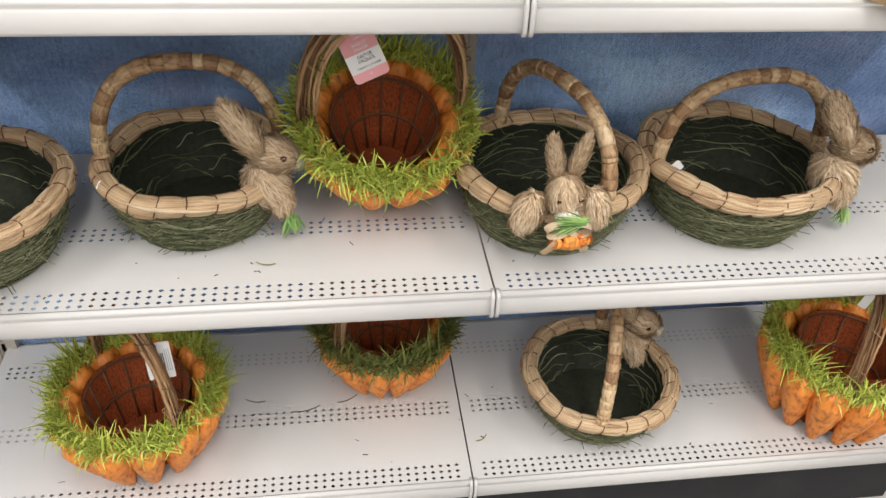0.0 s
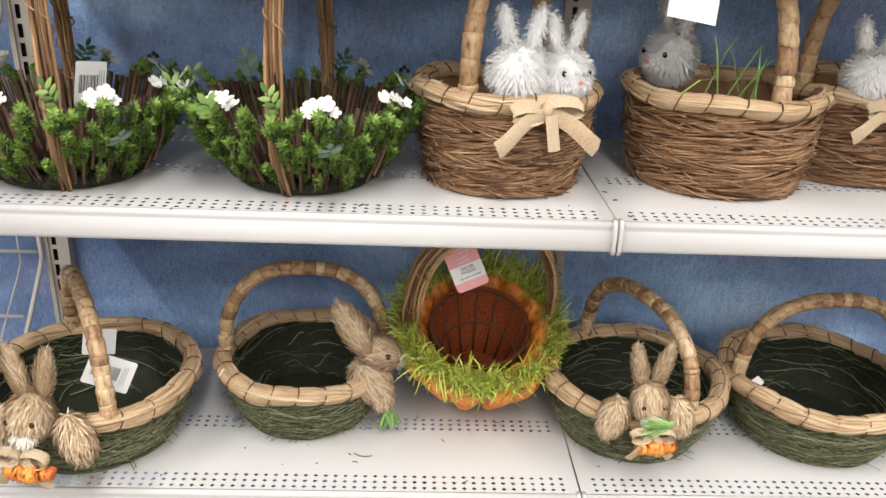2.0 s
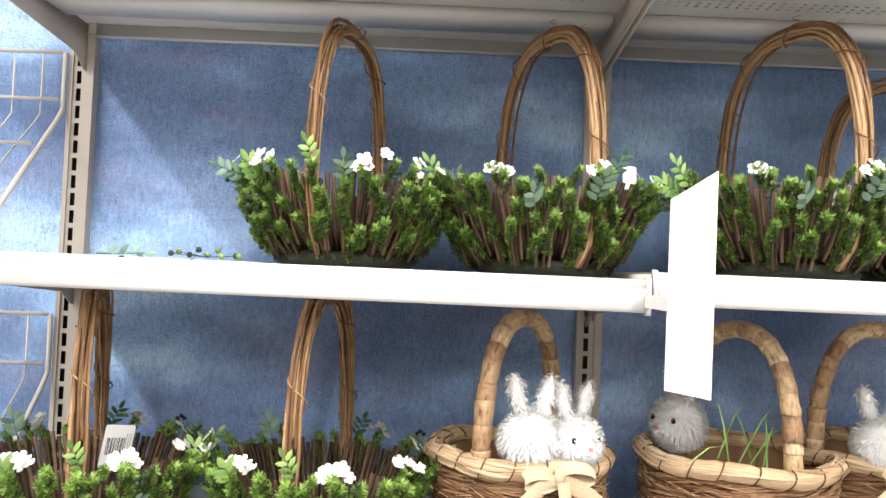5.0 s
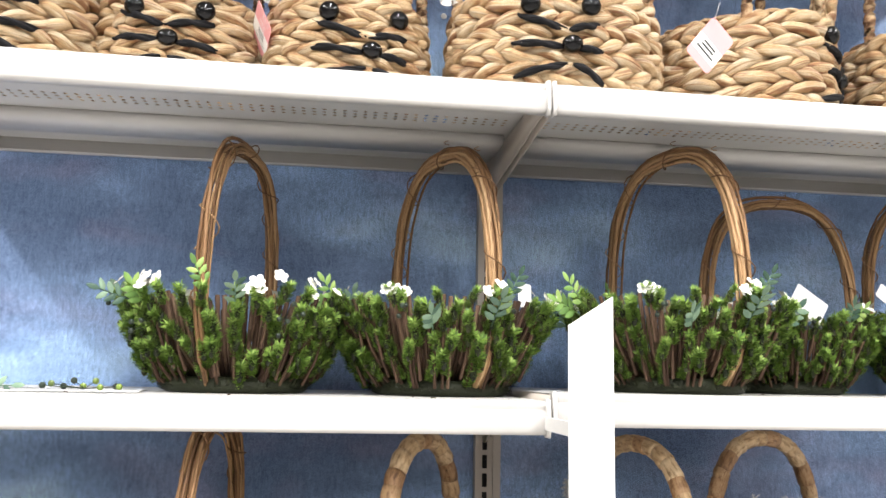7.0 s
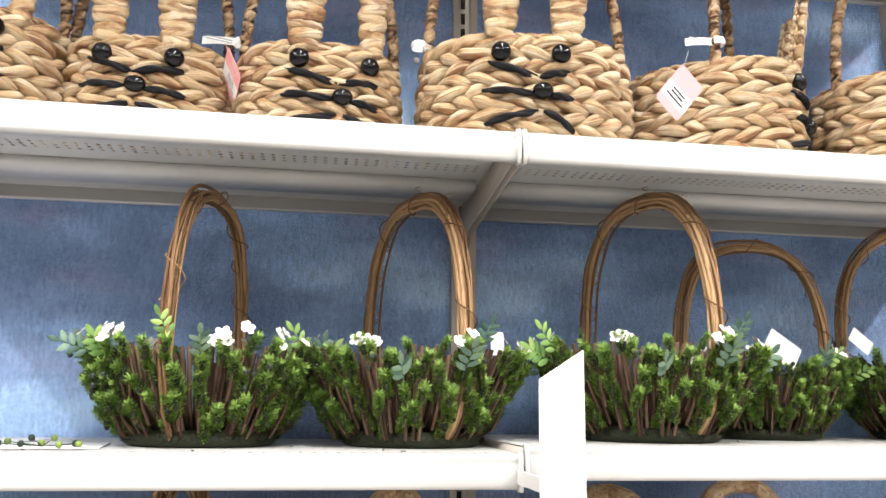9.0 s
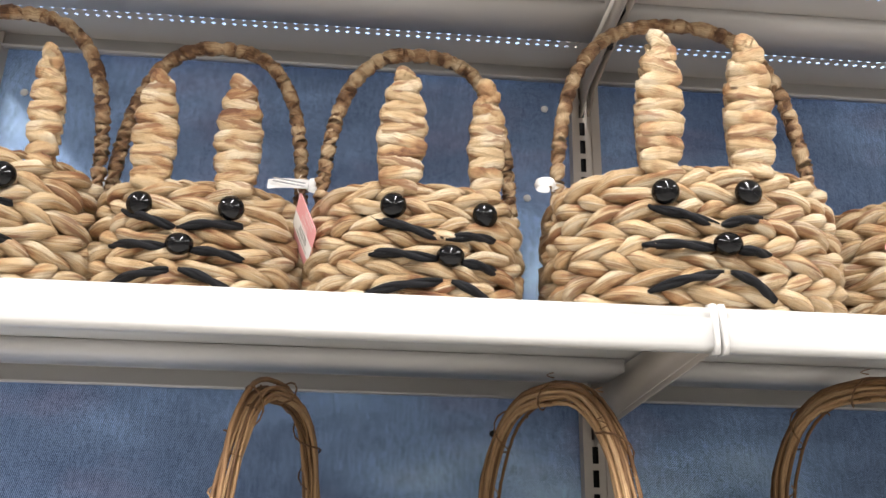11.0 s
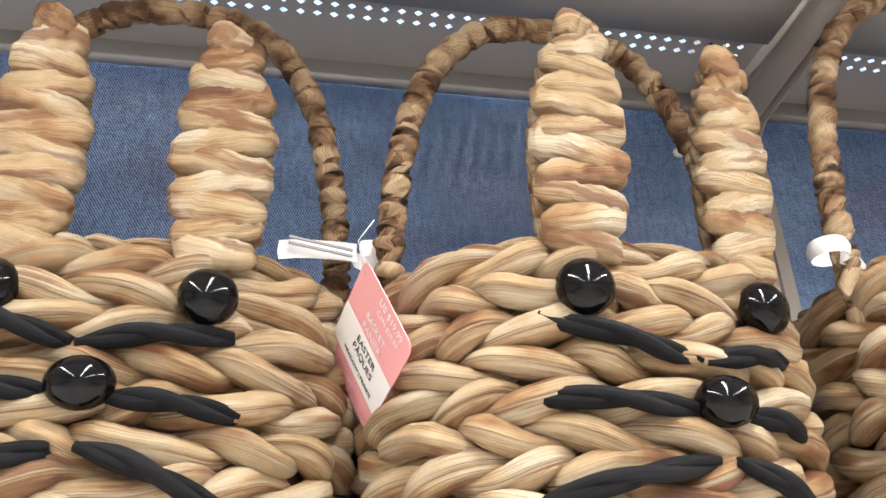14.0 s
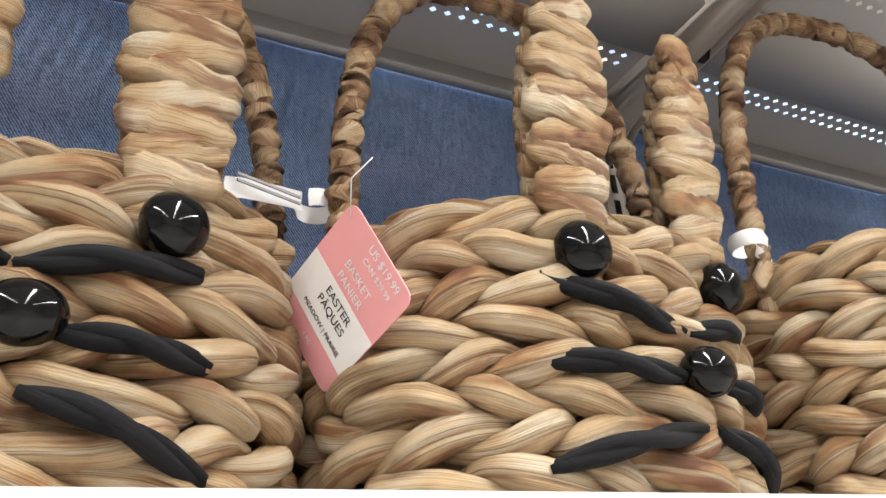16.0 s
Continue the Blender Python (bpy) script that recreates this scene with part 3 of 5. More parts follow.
def bristles(geo, centre, radii, turn, flow, count, length, width, lift=0.35, slot=0, seed_dir=None, keep=None):
    """Stiff hairs on an ellipsoid, combed along flow."""
    c, rad = np.array(centre), np.array(radii)
    rot = np.array(turn.to_3x3()) if turn is not None else np.eye(3)
    d = np.random.normal(0, 1, (count, 3))
    d /= np.linalg.norm(d, axis=1, keepdims=True)
    if keep is not None:
        d = d[keep(d)]
    nrm = d / rad
    nrm /= np.linalg.norm(nrm, axis=1, keepdims=True)
    p = (d * rad) @ rot.T + c
    nrm = nrm @ rot.T
    fl = np.array(flow, float) @ rot.T
    fl = fl + np.random.normal(0, 0.25, (len(d), 3))
    tang = fl - nrm * np.sum(fl * nrm, 1, keepdims=True)
    tang /= np.maximum(np.linalg.norm(tang, axis=1, keepdims=True), 1e-6)
    go = tang + nrm * np.random.uniform(lift * 0.4, lift * 1.5, (len(d), 1))
    go /= np.linalg.norm(go, axis=1, keepdims=True)
    side = np.cross(go, nrm)
    ln = np.random.uniform(0.6, 1.2, (len(d), 1)) * length
    w = width * np.random.uniform(0.7, 1.3, (len(d), 1))
    root, mid, tip = p - go * ln * 0.25, p + go * ln * 0.4 + nrm * w, p + go * ln
    v = np.stack([root - side * w, root + side * w, mid + side * w, tip, mid - side * w], 1).reshape(-1, 3)
    geo.add(v, [(5 * i, 5 * i + 1, 5 * i + 2, 5 * i + 3, 5 * i + 4) for i in range(len(d))], slot=slot)


def rot(rx=0, ry=0, rz=0):
    return pose(0, 0, 0, rx, ry, rz)


def sisal_lump(geo, centre, radii, turn, flow=(0, 0, -1), count=700, length=0.017, slot=0, width=0.0008):
    geo.ball(centre, [r * 0.93 for r in radii], 8, 12, turn, slot)
    bristles(geo, centre, radii, turn, flow, int(count * 1.4), length * 0.95, width * 1.15, 0.30, slot)


def sisal_bunny_front(parent, x, z, y, at):
    """A straw bunny looking out over the rim, paws on both sides of it, with a bow and a carrot."""
    g = Geo()
    sisal_lump(g, (x, y - 0.012, z + 0.012), (0.031, 0.030, 0.036), rot(-20), (0, -0.3, -1), 900)
    sisal_lump(g, (x, y - 0.034, z - 0.010), (0.017, 0.013, 0.014), None, (0, -0.3, -1), 260, 0.012, 1)
    for s in (-1, 1):
        sisal_lump(g, (x + s * 0.021, y + 0.004, z + 0.072), (0.013, 0.007, 0.042), rot(0, s * 13), (0, 0, 1), 420, 0.016)
        sisal_lump(g, (x + s * 0.060, y - 0.004, z - 0.024), (0.026, 0.022, 0.040), rot(0, -s * 16), (0, -0.2, -1), 620, 0.018, 0, 0.0009)
        g.ball((x + s * 0.019, y - 0.038, z + 0.016), (0.0045, 0.003, 0.005), 6, 8, None, 2)
    part("bunny_ornament", g, [SISAL, SISAL_WHITE, BROWNEYE], parent, "tan straw bunny with upright ears looking over the rim", at)
    g = Geo()
    for s in (-1, 1):
        a = np.linspace(0, 2 * math.pi, 14)
        g.blade(np.stack([x + s * (0.020 - 0.020 * np.cos(a)), y - 0.044 - 0.004 * np.sin(a * 0.5), z - 0.036 + 0.011 * np.sin(a)], 1), 0.008, (0, 1, 0.25))
        t = np.linspace(0, 1, 8)
        g.blade(np.stack([x + s * (0.004 + 0.034 * t), y - 0.046 - 0.006 * np.sin(t * 3), z - 0.038 - 0.045 * t], 1), 0.008, (0.85, 0.1, 0.5 * s))
    part("bow", g, BURLAP, parent, "tan burlap ribbon bow", at)
    g = Geo()
    path = np.array([(x - 0.02, y - 0.046, z - 0.06), (x + 0.01, y - 0.049, z - 0.061), (x + 0.045, y - 0.046, z - 0.058)])
    bands(g, path, [0.012, 0.0135, 0.009], 0.0045)
    c = part("carrot_ornament", g, CARROT, parent, "small striped orange carrot", at)
    g = Geo()
    for k in range(60):
        e = np.array((x - 0.022, y - 0.047, z - 0.06)) + np.random.normal(0, 0.004, 3)
        d = np.array((-rnd(0.03, 0.055), rnd(-0.012, 0.012), rnd(-0.022, 0.016)))
        g.blade([e, e + d * 0.5 + (0, -0.003, 0.002), e + d], [0.0013, 0.0014, 0.0004], (0, 0.4, 0.9))
    part("carrot_top", g, LEAF, c, "bright green carrot top", at)


def sisal_bunny_side(parent, x, y, z, turn, scale=1.0, greens=True):
    """A straw bunny peeping sideways over the rim: ears laid back, chest hanging outside."""
    at = pose(x, y, z, 0, 0, turn) @ Matrix.Scale(scale, 4)
    g = Geo()
    sisal_lump(g, (0.018, 0, 0.030), (0.036, 0.026, 0.027), rot(0, 18), (-1, 0, 0), 900, 0.018)
    sisal_lump(g, (0.048, 0, 0.018), (0.014, 0.014, 0.013), None, (-1, 0, 0), 260, 0.011, 1)
    sisal_lump(g, (0.000, 0, -0.020), (0.033, 0.034, 0.042), rot(0, -18), (0.3, 0, -1), 1000, 0.020)
    sisal_lump(g, (0.020, -0.006, -0.050), (0.018, 0.020, 0.026), None, (0.2, 0, -1), 420, 0.018)
    for s in (-1, 1):
        sisal_lump(g, (-0.028, s * 0.013, 0.078), (0.019, 0.008, 0.046), rot(s * 10, -30), (0, 0, 1), 560, 0.019)
        g.ball((0.028, s * 0.0235, 0.036), (0.006, 0.004, 0.0052), 6, 10, None, 2)
    part("bunny_ornament", g, [SISAL, SISAL_WHITE, BROWNEYE], parent, "tan straw bunny peeping sideways over the rim", at)
    if greens:
        g = Geo()
        for k in range(46):
            e = np.array((0.034, -0.014, -0.076)) + np.random.normal(0, 0.003, 3)
            d = np.array((rnd(-0.014, 0.014), rnd(-0.012, 0.012), -rnd(0.022, 0.036)))
            g.blade([e, e + d * 0.6, e + d], [0.0014, 0.0022, 0.0006], (0.9, 0.3, 0))
        part("carrot_top", g, LEAF, parent, "small bunch of green leaves", at)


def grass_basket(name, x, y, level, r0, r1, height, squash, top, turn, seed, label):
    random.seed(seed), np.random.seed(seed)
    t = thing(name, label, "basket", pose(x, y, LEVELS[level]), "straw bunny baskets")
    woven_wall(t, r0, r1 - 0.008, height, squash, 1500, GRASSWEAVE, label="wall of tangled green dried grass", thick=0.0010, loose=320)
    raffia_rim(t, r1, r1 * squash, height + 0.004, 0.0155)
    wrapped_handle(t, r1 * 0.97, height + 0.002, top, 0.0115, turn, "arched handle wrapped in brown raffia")
    return t


def carrot_basket(x, y, level, r0, r1, height, top, turn, seed, tilt=0, lift=0.0, label="", tuft=None):
    random.seed(seed), np.random.seed(seed)
    t = thing("carrot_basket", label or "orange raffia carrot basket with a lime grass edge on the shelf", "basket",
              pose(x, y, LEVELS[level] + lift, tilt), "carrot baskets")
    n = 14
    for k in range(n):
        a = 2 * math.pi * (k + rnd(-0.1, 0.1)) / n
        d = np.array((math.cos(a), math.sin(a), 0))
        path = np.stack([d * (r0 + (r1 - r0) * u) for u in (0, 0.4, 1)]) + np.array([(0, 0, 0.004), (0, 0, height * 0.42), (0, 0, height)])
        w = math.pi * r1 / n * 1.0
        line, _ = resample(path, 26)
        k = np.linspace(0, 1, 26)
        swell = np.interp(k, (0, 0.3, 0.65, 0.85, 1), (0.30, 0.70, 0.98, 1.0, 0.72)) * (1 + 0.018 * np.sin(k * 31 + rnd(0, 6)) + 0.012 * np.sin(k * 67 + rnd(0, 6)))
        g = Geo().tube(line, w * swell * rnd(0.94, 1.06), 12, seed=rnd(0, 9), fold=0.035)
        part("carrot", g, CARROT, t)
    g = Geo()
    m = 30
    deep = math.pi * r1 / n * 1.12
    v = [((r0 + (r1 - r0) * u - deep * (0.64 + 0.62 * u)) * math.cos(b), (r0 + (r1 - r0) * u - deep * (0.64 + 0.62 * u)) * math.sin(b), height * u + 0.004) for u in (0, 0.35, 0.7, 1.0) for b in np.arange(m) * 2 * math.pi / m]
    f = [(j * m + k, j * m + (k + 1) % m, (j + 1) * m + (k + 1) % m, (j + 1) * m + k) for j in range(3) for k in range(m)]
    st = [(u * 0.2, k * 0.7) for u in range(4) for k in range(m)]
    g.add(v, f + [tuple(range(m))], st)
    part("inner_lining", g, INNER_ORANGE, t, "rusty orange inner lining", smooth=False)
    g = Geo()
    for u in (0.5, 0.97):
        g.tube(ring_path(r0 + (r1 - r0) * u - 0.002 - deep * (0.64 + 0.62 * u), r0 + (r1 - r0) * u - 0.002 - deep * (0.64 + 0.62 * u), height * u, 60), 0.0024, 5, closed=True)
    for k in range(n):
        b = 2 * math.pi * (k + 0.5) / n
        g.tube([((r0 + (r1 - r0) * u - 0.001 - deep * (0.64 + 0.62 * u)) * math.cos(b), (r0 + (r1 - r0) * u - 0.001 - deep * (0.64 + 0.62 * u)) * math.sin(b), height * u) for u in (0.05, 0.5, 1)], 0.0024, 4)
    part("cage_wire", g, THREAD, t, "dark wire frame inside")
    g = Geo()
    clumps = [(2 * math.pi * (k + rnd(-0.25, 0.25)) / n, rnd(0.75, 1.3)) for k in range(n)]
    for k in range(3200):
        b, size = clumps[k % n]
        b += random.gauss(0, 0.16)
        o, side = np.array((math.cos(b), math.sin(b), 0)), np.array((-math.sin(b), math.cos(b), 0))
        e = o * (r1 + rnd(-0.014, 0.014)) + (0, 0, height + rnd(-0.022, 0.012))
        way = o * rnd(-0.55, 1.0) + side * rnd(-0.9, 0.9)
        ln, bend, side_bend = rnd(0.016, 0.040) * size, rnd(-1.2, 0.5), rnd(-0.7, 0.7)
        u = np.linspace(0, 1, 6)[:, None]
        q = e + way * ln * (0.3 * u + 0.7 * u ** 2) + side * side_bend * ln * u ** 3 + np.array((0, 0, 1)) * ln * (0.95 * u + bend * u ** 3)
        g.blade(q, np.array((0.9, 1.1, 1.2, 1.1, 0.8, 0.25)) * rnd(0.0009, 0.0019), side, seed=rnd(0, 9))
    part("grass_tuft", g, tuft or TUFT, t, "curly lime green grass along the edge")
    twig_handle(t, r1 * 0.96, height - 0.02, top, 0.011, turn)
    return t


def flower(geo, p, size, nrm):
    q = Vector(nrm).to_track_quat("Z", "Y").to_matrix()
    for k in range(5):
        a = 2 * math.pi * k / 5 + rnd(-0.2, 0.2)
        d = np.array(q @ Vector((math.cos(a), math.sin(a), 0.15)))
        s = np.array(q @ Vector((-math.sin(a), math.cos(a), 0)))
        e = np.array(p)
        geo.blade([e, e + d * size * 0.45, e + d * size * 0.8, e + d * size], [size * 0.12, size * 0.38, size * 0.40, size * 0.16], s)


def sprig(geo, p, d, length, leaf, count=7):
    d = np.array(d, float) / np.linalg.norm(d)
    side = np.cross(d, (0.2, -1, 0.3))
    side /= np.linalg.norm(side)
    geo.tube([p, p + d * length * 0.5, p + d * length], 0.0009, 4)
    for k in range(count):
        u = 0.25 + 0.75 * k / (count - 1)
        s = side * (1 if k % 2 else -1) if k < count - 1 else d
        go = s * 0.8 + d * 0.6
        go /= np.linalg.norm(go)
        w = np.cross(go, np.cross(d, side))
        e = p + d * length * u
        geo.blade([e, e + go * leaf * 0.3, e + go * leaf * 0.7, e + go * leaf], [leaf * 0.05, leaf * 0.22, leaf * 0.2, leaf * 0.03], w)


def moss_basket(name, m, r0, r1, height, top, turn, seed, label, group):
    random.seed(seed), np.random.seed(seed)
    t = thing(name, label, "basket", m, group)
    g = Geo()
    g.tube(ring_path(r0, r0, 0.011, 50), 0.011, 8, closed=True)
    g.ball((0, 0, 0.008), (r0, r0, 0.006), 6, 30)
    bristles(g, (0, 0, 0.012), (r0 + 0.011, r0 + 0.011, 0.013), None, (0, 0, 1), 2600, 0.008, 0.0007, 1.2)
    part("base", g, MOSS_BASE_AND_SHADE, t, "dark moss base")
    stems, tips, core = Geo(), Geo(), Geo()

    def tuft(p, d, size):
        n = 300
        # Near-black ball as the shade between the needles.
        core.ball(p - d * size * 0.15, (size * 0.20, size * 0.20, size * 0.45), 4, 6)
        side = np.random.normal(0, 1, (n, 3))
        side -= d * (side @ d)[:, None]
        side /= np.linalg.norm(side, axis=1, keepdims=True)
        u = np.random.uniform(-1.15, 0.55, (n, 1))
        root = p + d * u * size
        go = side * np.random.uniform(0.45, 0.80, (n, 1)) + d * np.random.uniform(0.15, 0.65, (n, 1))
        tip = root + go * size * (0.62 - 0.10 * np.abs(u))
        w = np.cross(go, d)
        w /= np.maximum(np.linalg.norm(w, axis=1, keepdims=True), 1e-6)
        mid = root * 0.45 + tip * 0.55
        wd = size * 0.040
        v = np.stack([root, mid + w * wd, tip, mid - w * wd], 1).reshape(-1, 3)
        tips.add(v, [(4 * i, 4 * i + 1, 4 * i + 2, 4 * i + 3) for i in range(n)])

    rows = 7
    for j in range(rows):
        u = (j + 0.85) / rows
        n = int(17 + 13 * u)
        for k in range(n):
            a = 2 * math.pi * (k + 0.5 * (j % 2) + rnd(-0.4, 0.4)) / n
            uu = u + rnd(-0.08, 0.07)
            r = r0 + (r1 - r0) * min(1, uu) ** 0.55 + rnd(-0.003, 0.006)
            z = 0.022 + (height - 0.022) * uu
            p = np.array((r * math.cos(a), r * math.sin(a), z))
            o = np.array((math.cos(a), math.sin(a), 0))
            d = o * rnd(0.5, 1.1) + np.array((-math.sin(a), math.cos(a), 0)) * rnd(-0.4, 0.4) + np.array((0, 0, 0.85))
            d /= np.linalg.norm(d)
            back = p - o * rnd(0.022, 0.036) - np.array((0, 0, rnd(0.045, 0.070)))
            back[2] = max(back[2], 0.012)
            stems.tube([back, p * 0.5 + back * 0.5 + o * 0.004, p], [0.0026, 0.0023, 0.0017], 5, seed=rnd(0, 9), cap=False)
            tuft(p + o * rnd(0.0, 0.012), d, rnd(0.019, 0.027))
    n = 90
    for k in range(n):
        a = 2 * math.pi * k / n
        o = np.array((math.cos(a), math.sin(a), 0))
        stems.tube([o * r0 * 0.7 + (0, 0, 0.014), o * (r0 * 0.4 + r1 * 0.47) + (0, 0, height * 0.45), o * (r1 - 0.020) + (0, 0, height * rnd(0.92, 1.06))], 0.0031, 4, seed=rnd(0, 9))
    part("stem_bundle", stems, STEM, t, "dark brown bundled stems")
    part("tuft_shade_core", core, MOSS_BASE_AND_SHADE, t, "dark cores standing in for the shade inside the tufts")
    part("moss", tips, MOSS, t, "green feathery moss tips")
    twig_handle(t, r1 * 0.90, height * 0.8, top, 0.0125, turn, low=height * 0.8)
    fl, lf, gr, be = Geo(), Geo(), Geo(), Geo()
    for k in range(7):
        a = 2 * math.pi * (k + rnd(-0.2, 0.2)) / 7 + 0.4
        for q in range(random.randint(4, 6)):
            p = (r1 * math.cos(a) + rnd(-0.021, 0.021), r1 * math.sin(a) + rnd(-0.021, 0.021), height + rnd(0.004, 0.024))
            flower(fl, p, rnd(0.008, 0.0115), (math.cos(a) * 0.9 + rnd(-0.4, 0.4), math.sin(a) * 0.9 + rnd(-0.4, 0.4), 0.7))
    for k in range(7):
        a = rnd(0, 2 * math.pi)
        p = np.array((r1 * math.cos(a), r1 * math.sin(a), height - rnd(0.0, 0.05)))
        sprig(lf if k % 2 else gr, p, (math.cos(a) * rnd(0.2, 1), math.sin(a) * rnd(0.2, 1), rnd(0.2, 1.0)), rnd(0.03, 0.05), rnd(0.016, 0.022))
    for k in range(5):
        a = rnd(0, 2 * math.pi)
        p = np.array((r1 * math.cos(a), r1 * math.sin(a), height - rnd(-0.01, 0.04)))
        for q in range(5):
            e = p + np.array((math.cos(a), math.sin(a), 0)) * rnd(0.008, 0.026) + np.random.normal(0, 0.009, 3)
            be.ball(e, (0.0036,) * 3, 5, 8)
            be.tube([p, e], 0.0005, 3)
    for s in (-1, 1):
        b = radians(turn)
        p = np.array((s * r1 * 0.95 * math.cos(b), s * r1 * 0.95 * math.sin(b), height))
        sprig(lf if s < 0 else gr, p + (0.01, 0, 0), (0.35 * s, -0.3, 0.8), 0.040, 0.016, 7)
    part("flower", fl, PETAL, t, "small white artificial flowers")
    part("leaf_sprig", lf, LEAF, t, "soft green leaf sprigs")
    part("leaf_sprig", gr, LEAF_GREY, t, "grey-green leaf sprigs")
    part("berry", be, BERRY, t, "dark and green berries on wires")
    return t


def fur_ball(geo, centre, radii, turn=None, count=2600, length=0.010):
    geo.ball(centre, [r * 0.95 for r in radii], 8, 14, turn)
    bristles(geo, centre, radii, turn, (0, 0, -0.6), count, length, 0.0008, 1.3)


def white_bunny(parent, x, y, z, turn, s=1.0, face=True):
    at = pose(x, y, z, 0, 0, turn) @ Matrix.Scale(s, 4)
    g = Geo()
    fur_ball(g, (0, 0, 0), (0.040, 0.036, 0.038))
    if face:
        fur_ball(g, (0, -0.026, -0.006), (0.020, 0.016, 0.016), None, 500, 0.006)
    for k in (-1, 1):
        fur_ball(g, (k * 0.019, 0.004, 0.058), (0.010, 0.006, 0.030), rot(0, k * 14), 420, 0.010)
    if face:
        for k in (-1, 1):
            g.ball((k * 0.021, -0.031, 0.008), (0.004, 0.003, 0.0045), 6, 8, None, 1)
        g.ball((0, -0.043, -0.003), (0.004, 0.003, 0.003), 6, 8, None, 2)
    part("bunny_ornament", g, [FUR, BLACK, PINK], parent, "white fluffy bunny ornament", at)


def ribbon_bow(parent, x, y, z, turn, s=1.0):
    """A soft bow: two flattened loops, a knot and two frayed tails."""
    at = pose(x, y, z, 0, 0, turn) @ Matrix.Scale(s, 4)
    g = Geo()
    for k in (-1, 1):
        a = np.linspace(0, 2 * math.pi, 18)
        g.blade(np.stack([k * (0.021 - 0.021 * np.cos(a)), -0.010 - 0.007 * np.sin(a / 2), 0.008 * np.sin(a) + k * 0.003], 1), 0.0085, (0, 0.75, 0.66))
        t = np.linspace(0, 1, 10)
        g.blade(np.stack([k * (0.003 + 0.056 * t), -0.018 - 0.010 * t + 0.003 * np.sin(6 * t), -0.004 - 0.034 * t + 0.004 * np.sin(4 * t)], 1), 0.0085 + 0.0025 * t, (0.45, 0.1, 0.88 * k))
    t = np.linspace(0, 1, 8)
    g.blade(np.stack([0.004 + 0.006 * t, -0.021 - 0.004 * t, -0.004 - 0.040 * t], 1), 0.0075, (0.98, 0.1, 0.1))
    g.ball((0, -0.018, 0), (0.007, 0.006, 0.008), 6, 10)
    part("bow", g, BURLAP, parent, "striped burlap ribbon bow", at)


def straw_basket(x, y, r0, r1, height, top, turn, seed, label):
    random.seed(seed), np.random.seed(seed)
    t = thing("straw_basket", label, "basket", pose(x, y, LEVELS["C"]), "brown straw baskets")
    g = Geo()
    n = 40
    for inner in (0, 1):
        v = [((r0 + (r1 - r0) * u - 0.006 - 0.003 * inner) * math.cos(b), (r0 + (r1 - r0) * u - 0.006 - 0.003 * inner) * math.sin(b), height * u + 0.002) for u in (0, 0.5, 1) for b in np.arange(n) * 2 * math.pi / n]
        g.add(v, [(j * n + k, j * n + (k + 1) % n, (j + 1) * n + (k + 1) % n, (j + 1) * n + k) for j in range(2) for k in range(n)])
    g.add([(r0 * math.cos(b), r0 * math.sin(b), 0.004) for b in np.arange(n) * 2 * math.pi / n], [tuple(range(n))])
    part("liner", g, STRAW, t)
    rows = 11
    for j in range(rows):
        u = (j + 0.5) / rows
        r = r0 + (r1 - r0) * u + 0.006 * math.sin(math.pi * u)
        g = Geo()
        n = 150
        th = np.arange(n) * 2 * math.pi / n
        for k in range(20):
            turns = random.choice((3, 3, 4))
            ph = th * turns * (1 if j % 4 else -1) + k * 2 * math.pi / 20 + 0.5 * np.sin(th * random.randint(2, 6) + rnd(0, 6))
            rr = r + np.cos(ph) * 0.0048 + np.random.normal(0, 0.0004, n)
            zz = height * u + np.sin(ph) * 0.0056 + 0.0022 * np.sin(th * 3 + j)
            g.tube(np.stack([rr * np.cos(th), rr * np.sin(th), zz + 0.002], 1), rnd(0.0008, 0.0017), 4, closed=True, seed=rnd(0, 9))
        for k in range(44):
            a = rnd(0, 6.28)
            w = a + np.linspace(0, rnd(0.15, 0.4), 6)
            rr = r + np.linspace(0.003, rnd(0.006, 0.013), 6)
            zz = height * u + np.linspace(0, rnd(-0.014, 0.014), 6)
            g.tube(np.stack([rr * np.cos(w), rr * np.sin(w), zz], 1), 0.0009, 3, seed=rnd(0, 9))
        part("straw_coil", g, STRAW, t)
    raffia_rim(t, r1 + 0.002, r1 + 0.002, height + 0.008, 0.0145, 20)
    wrapped_handle(t, r1 * 0.95, height + 0.004, top, 0.0125, turn, "thick arched handle wrapped in pale raffia", 0.026)
    return t


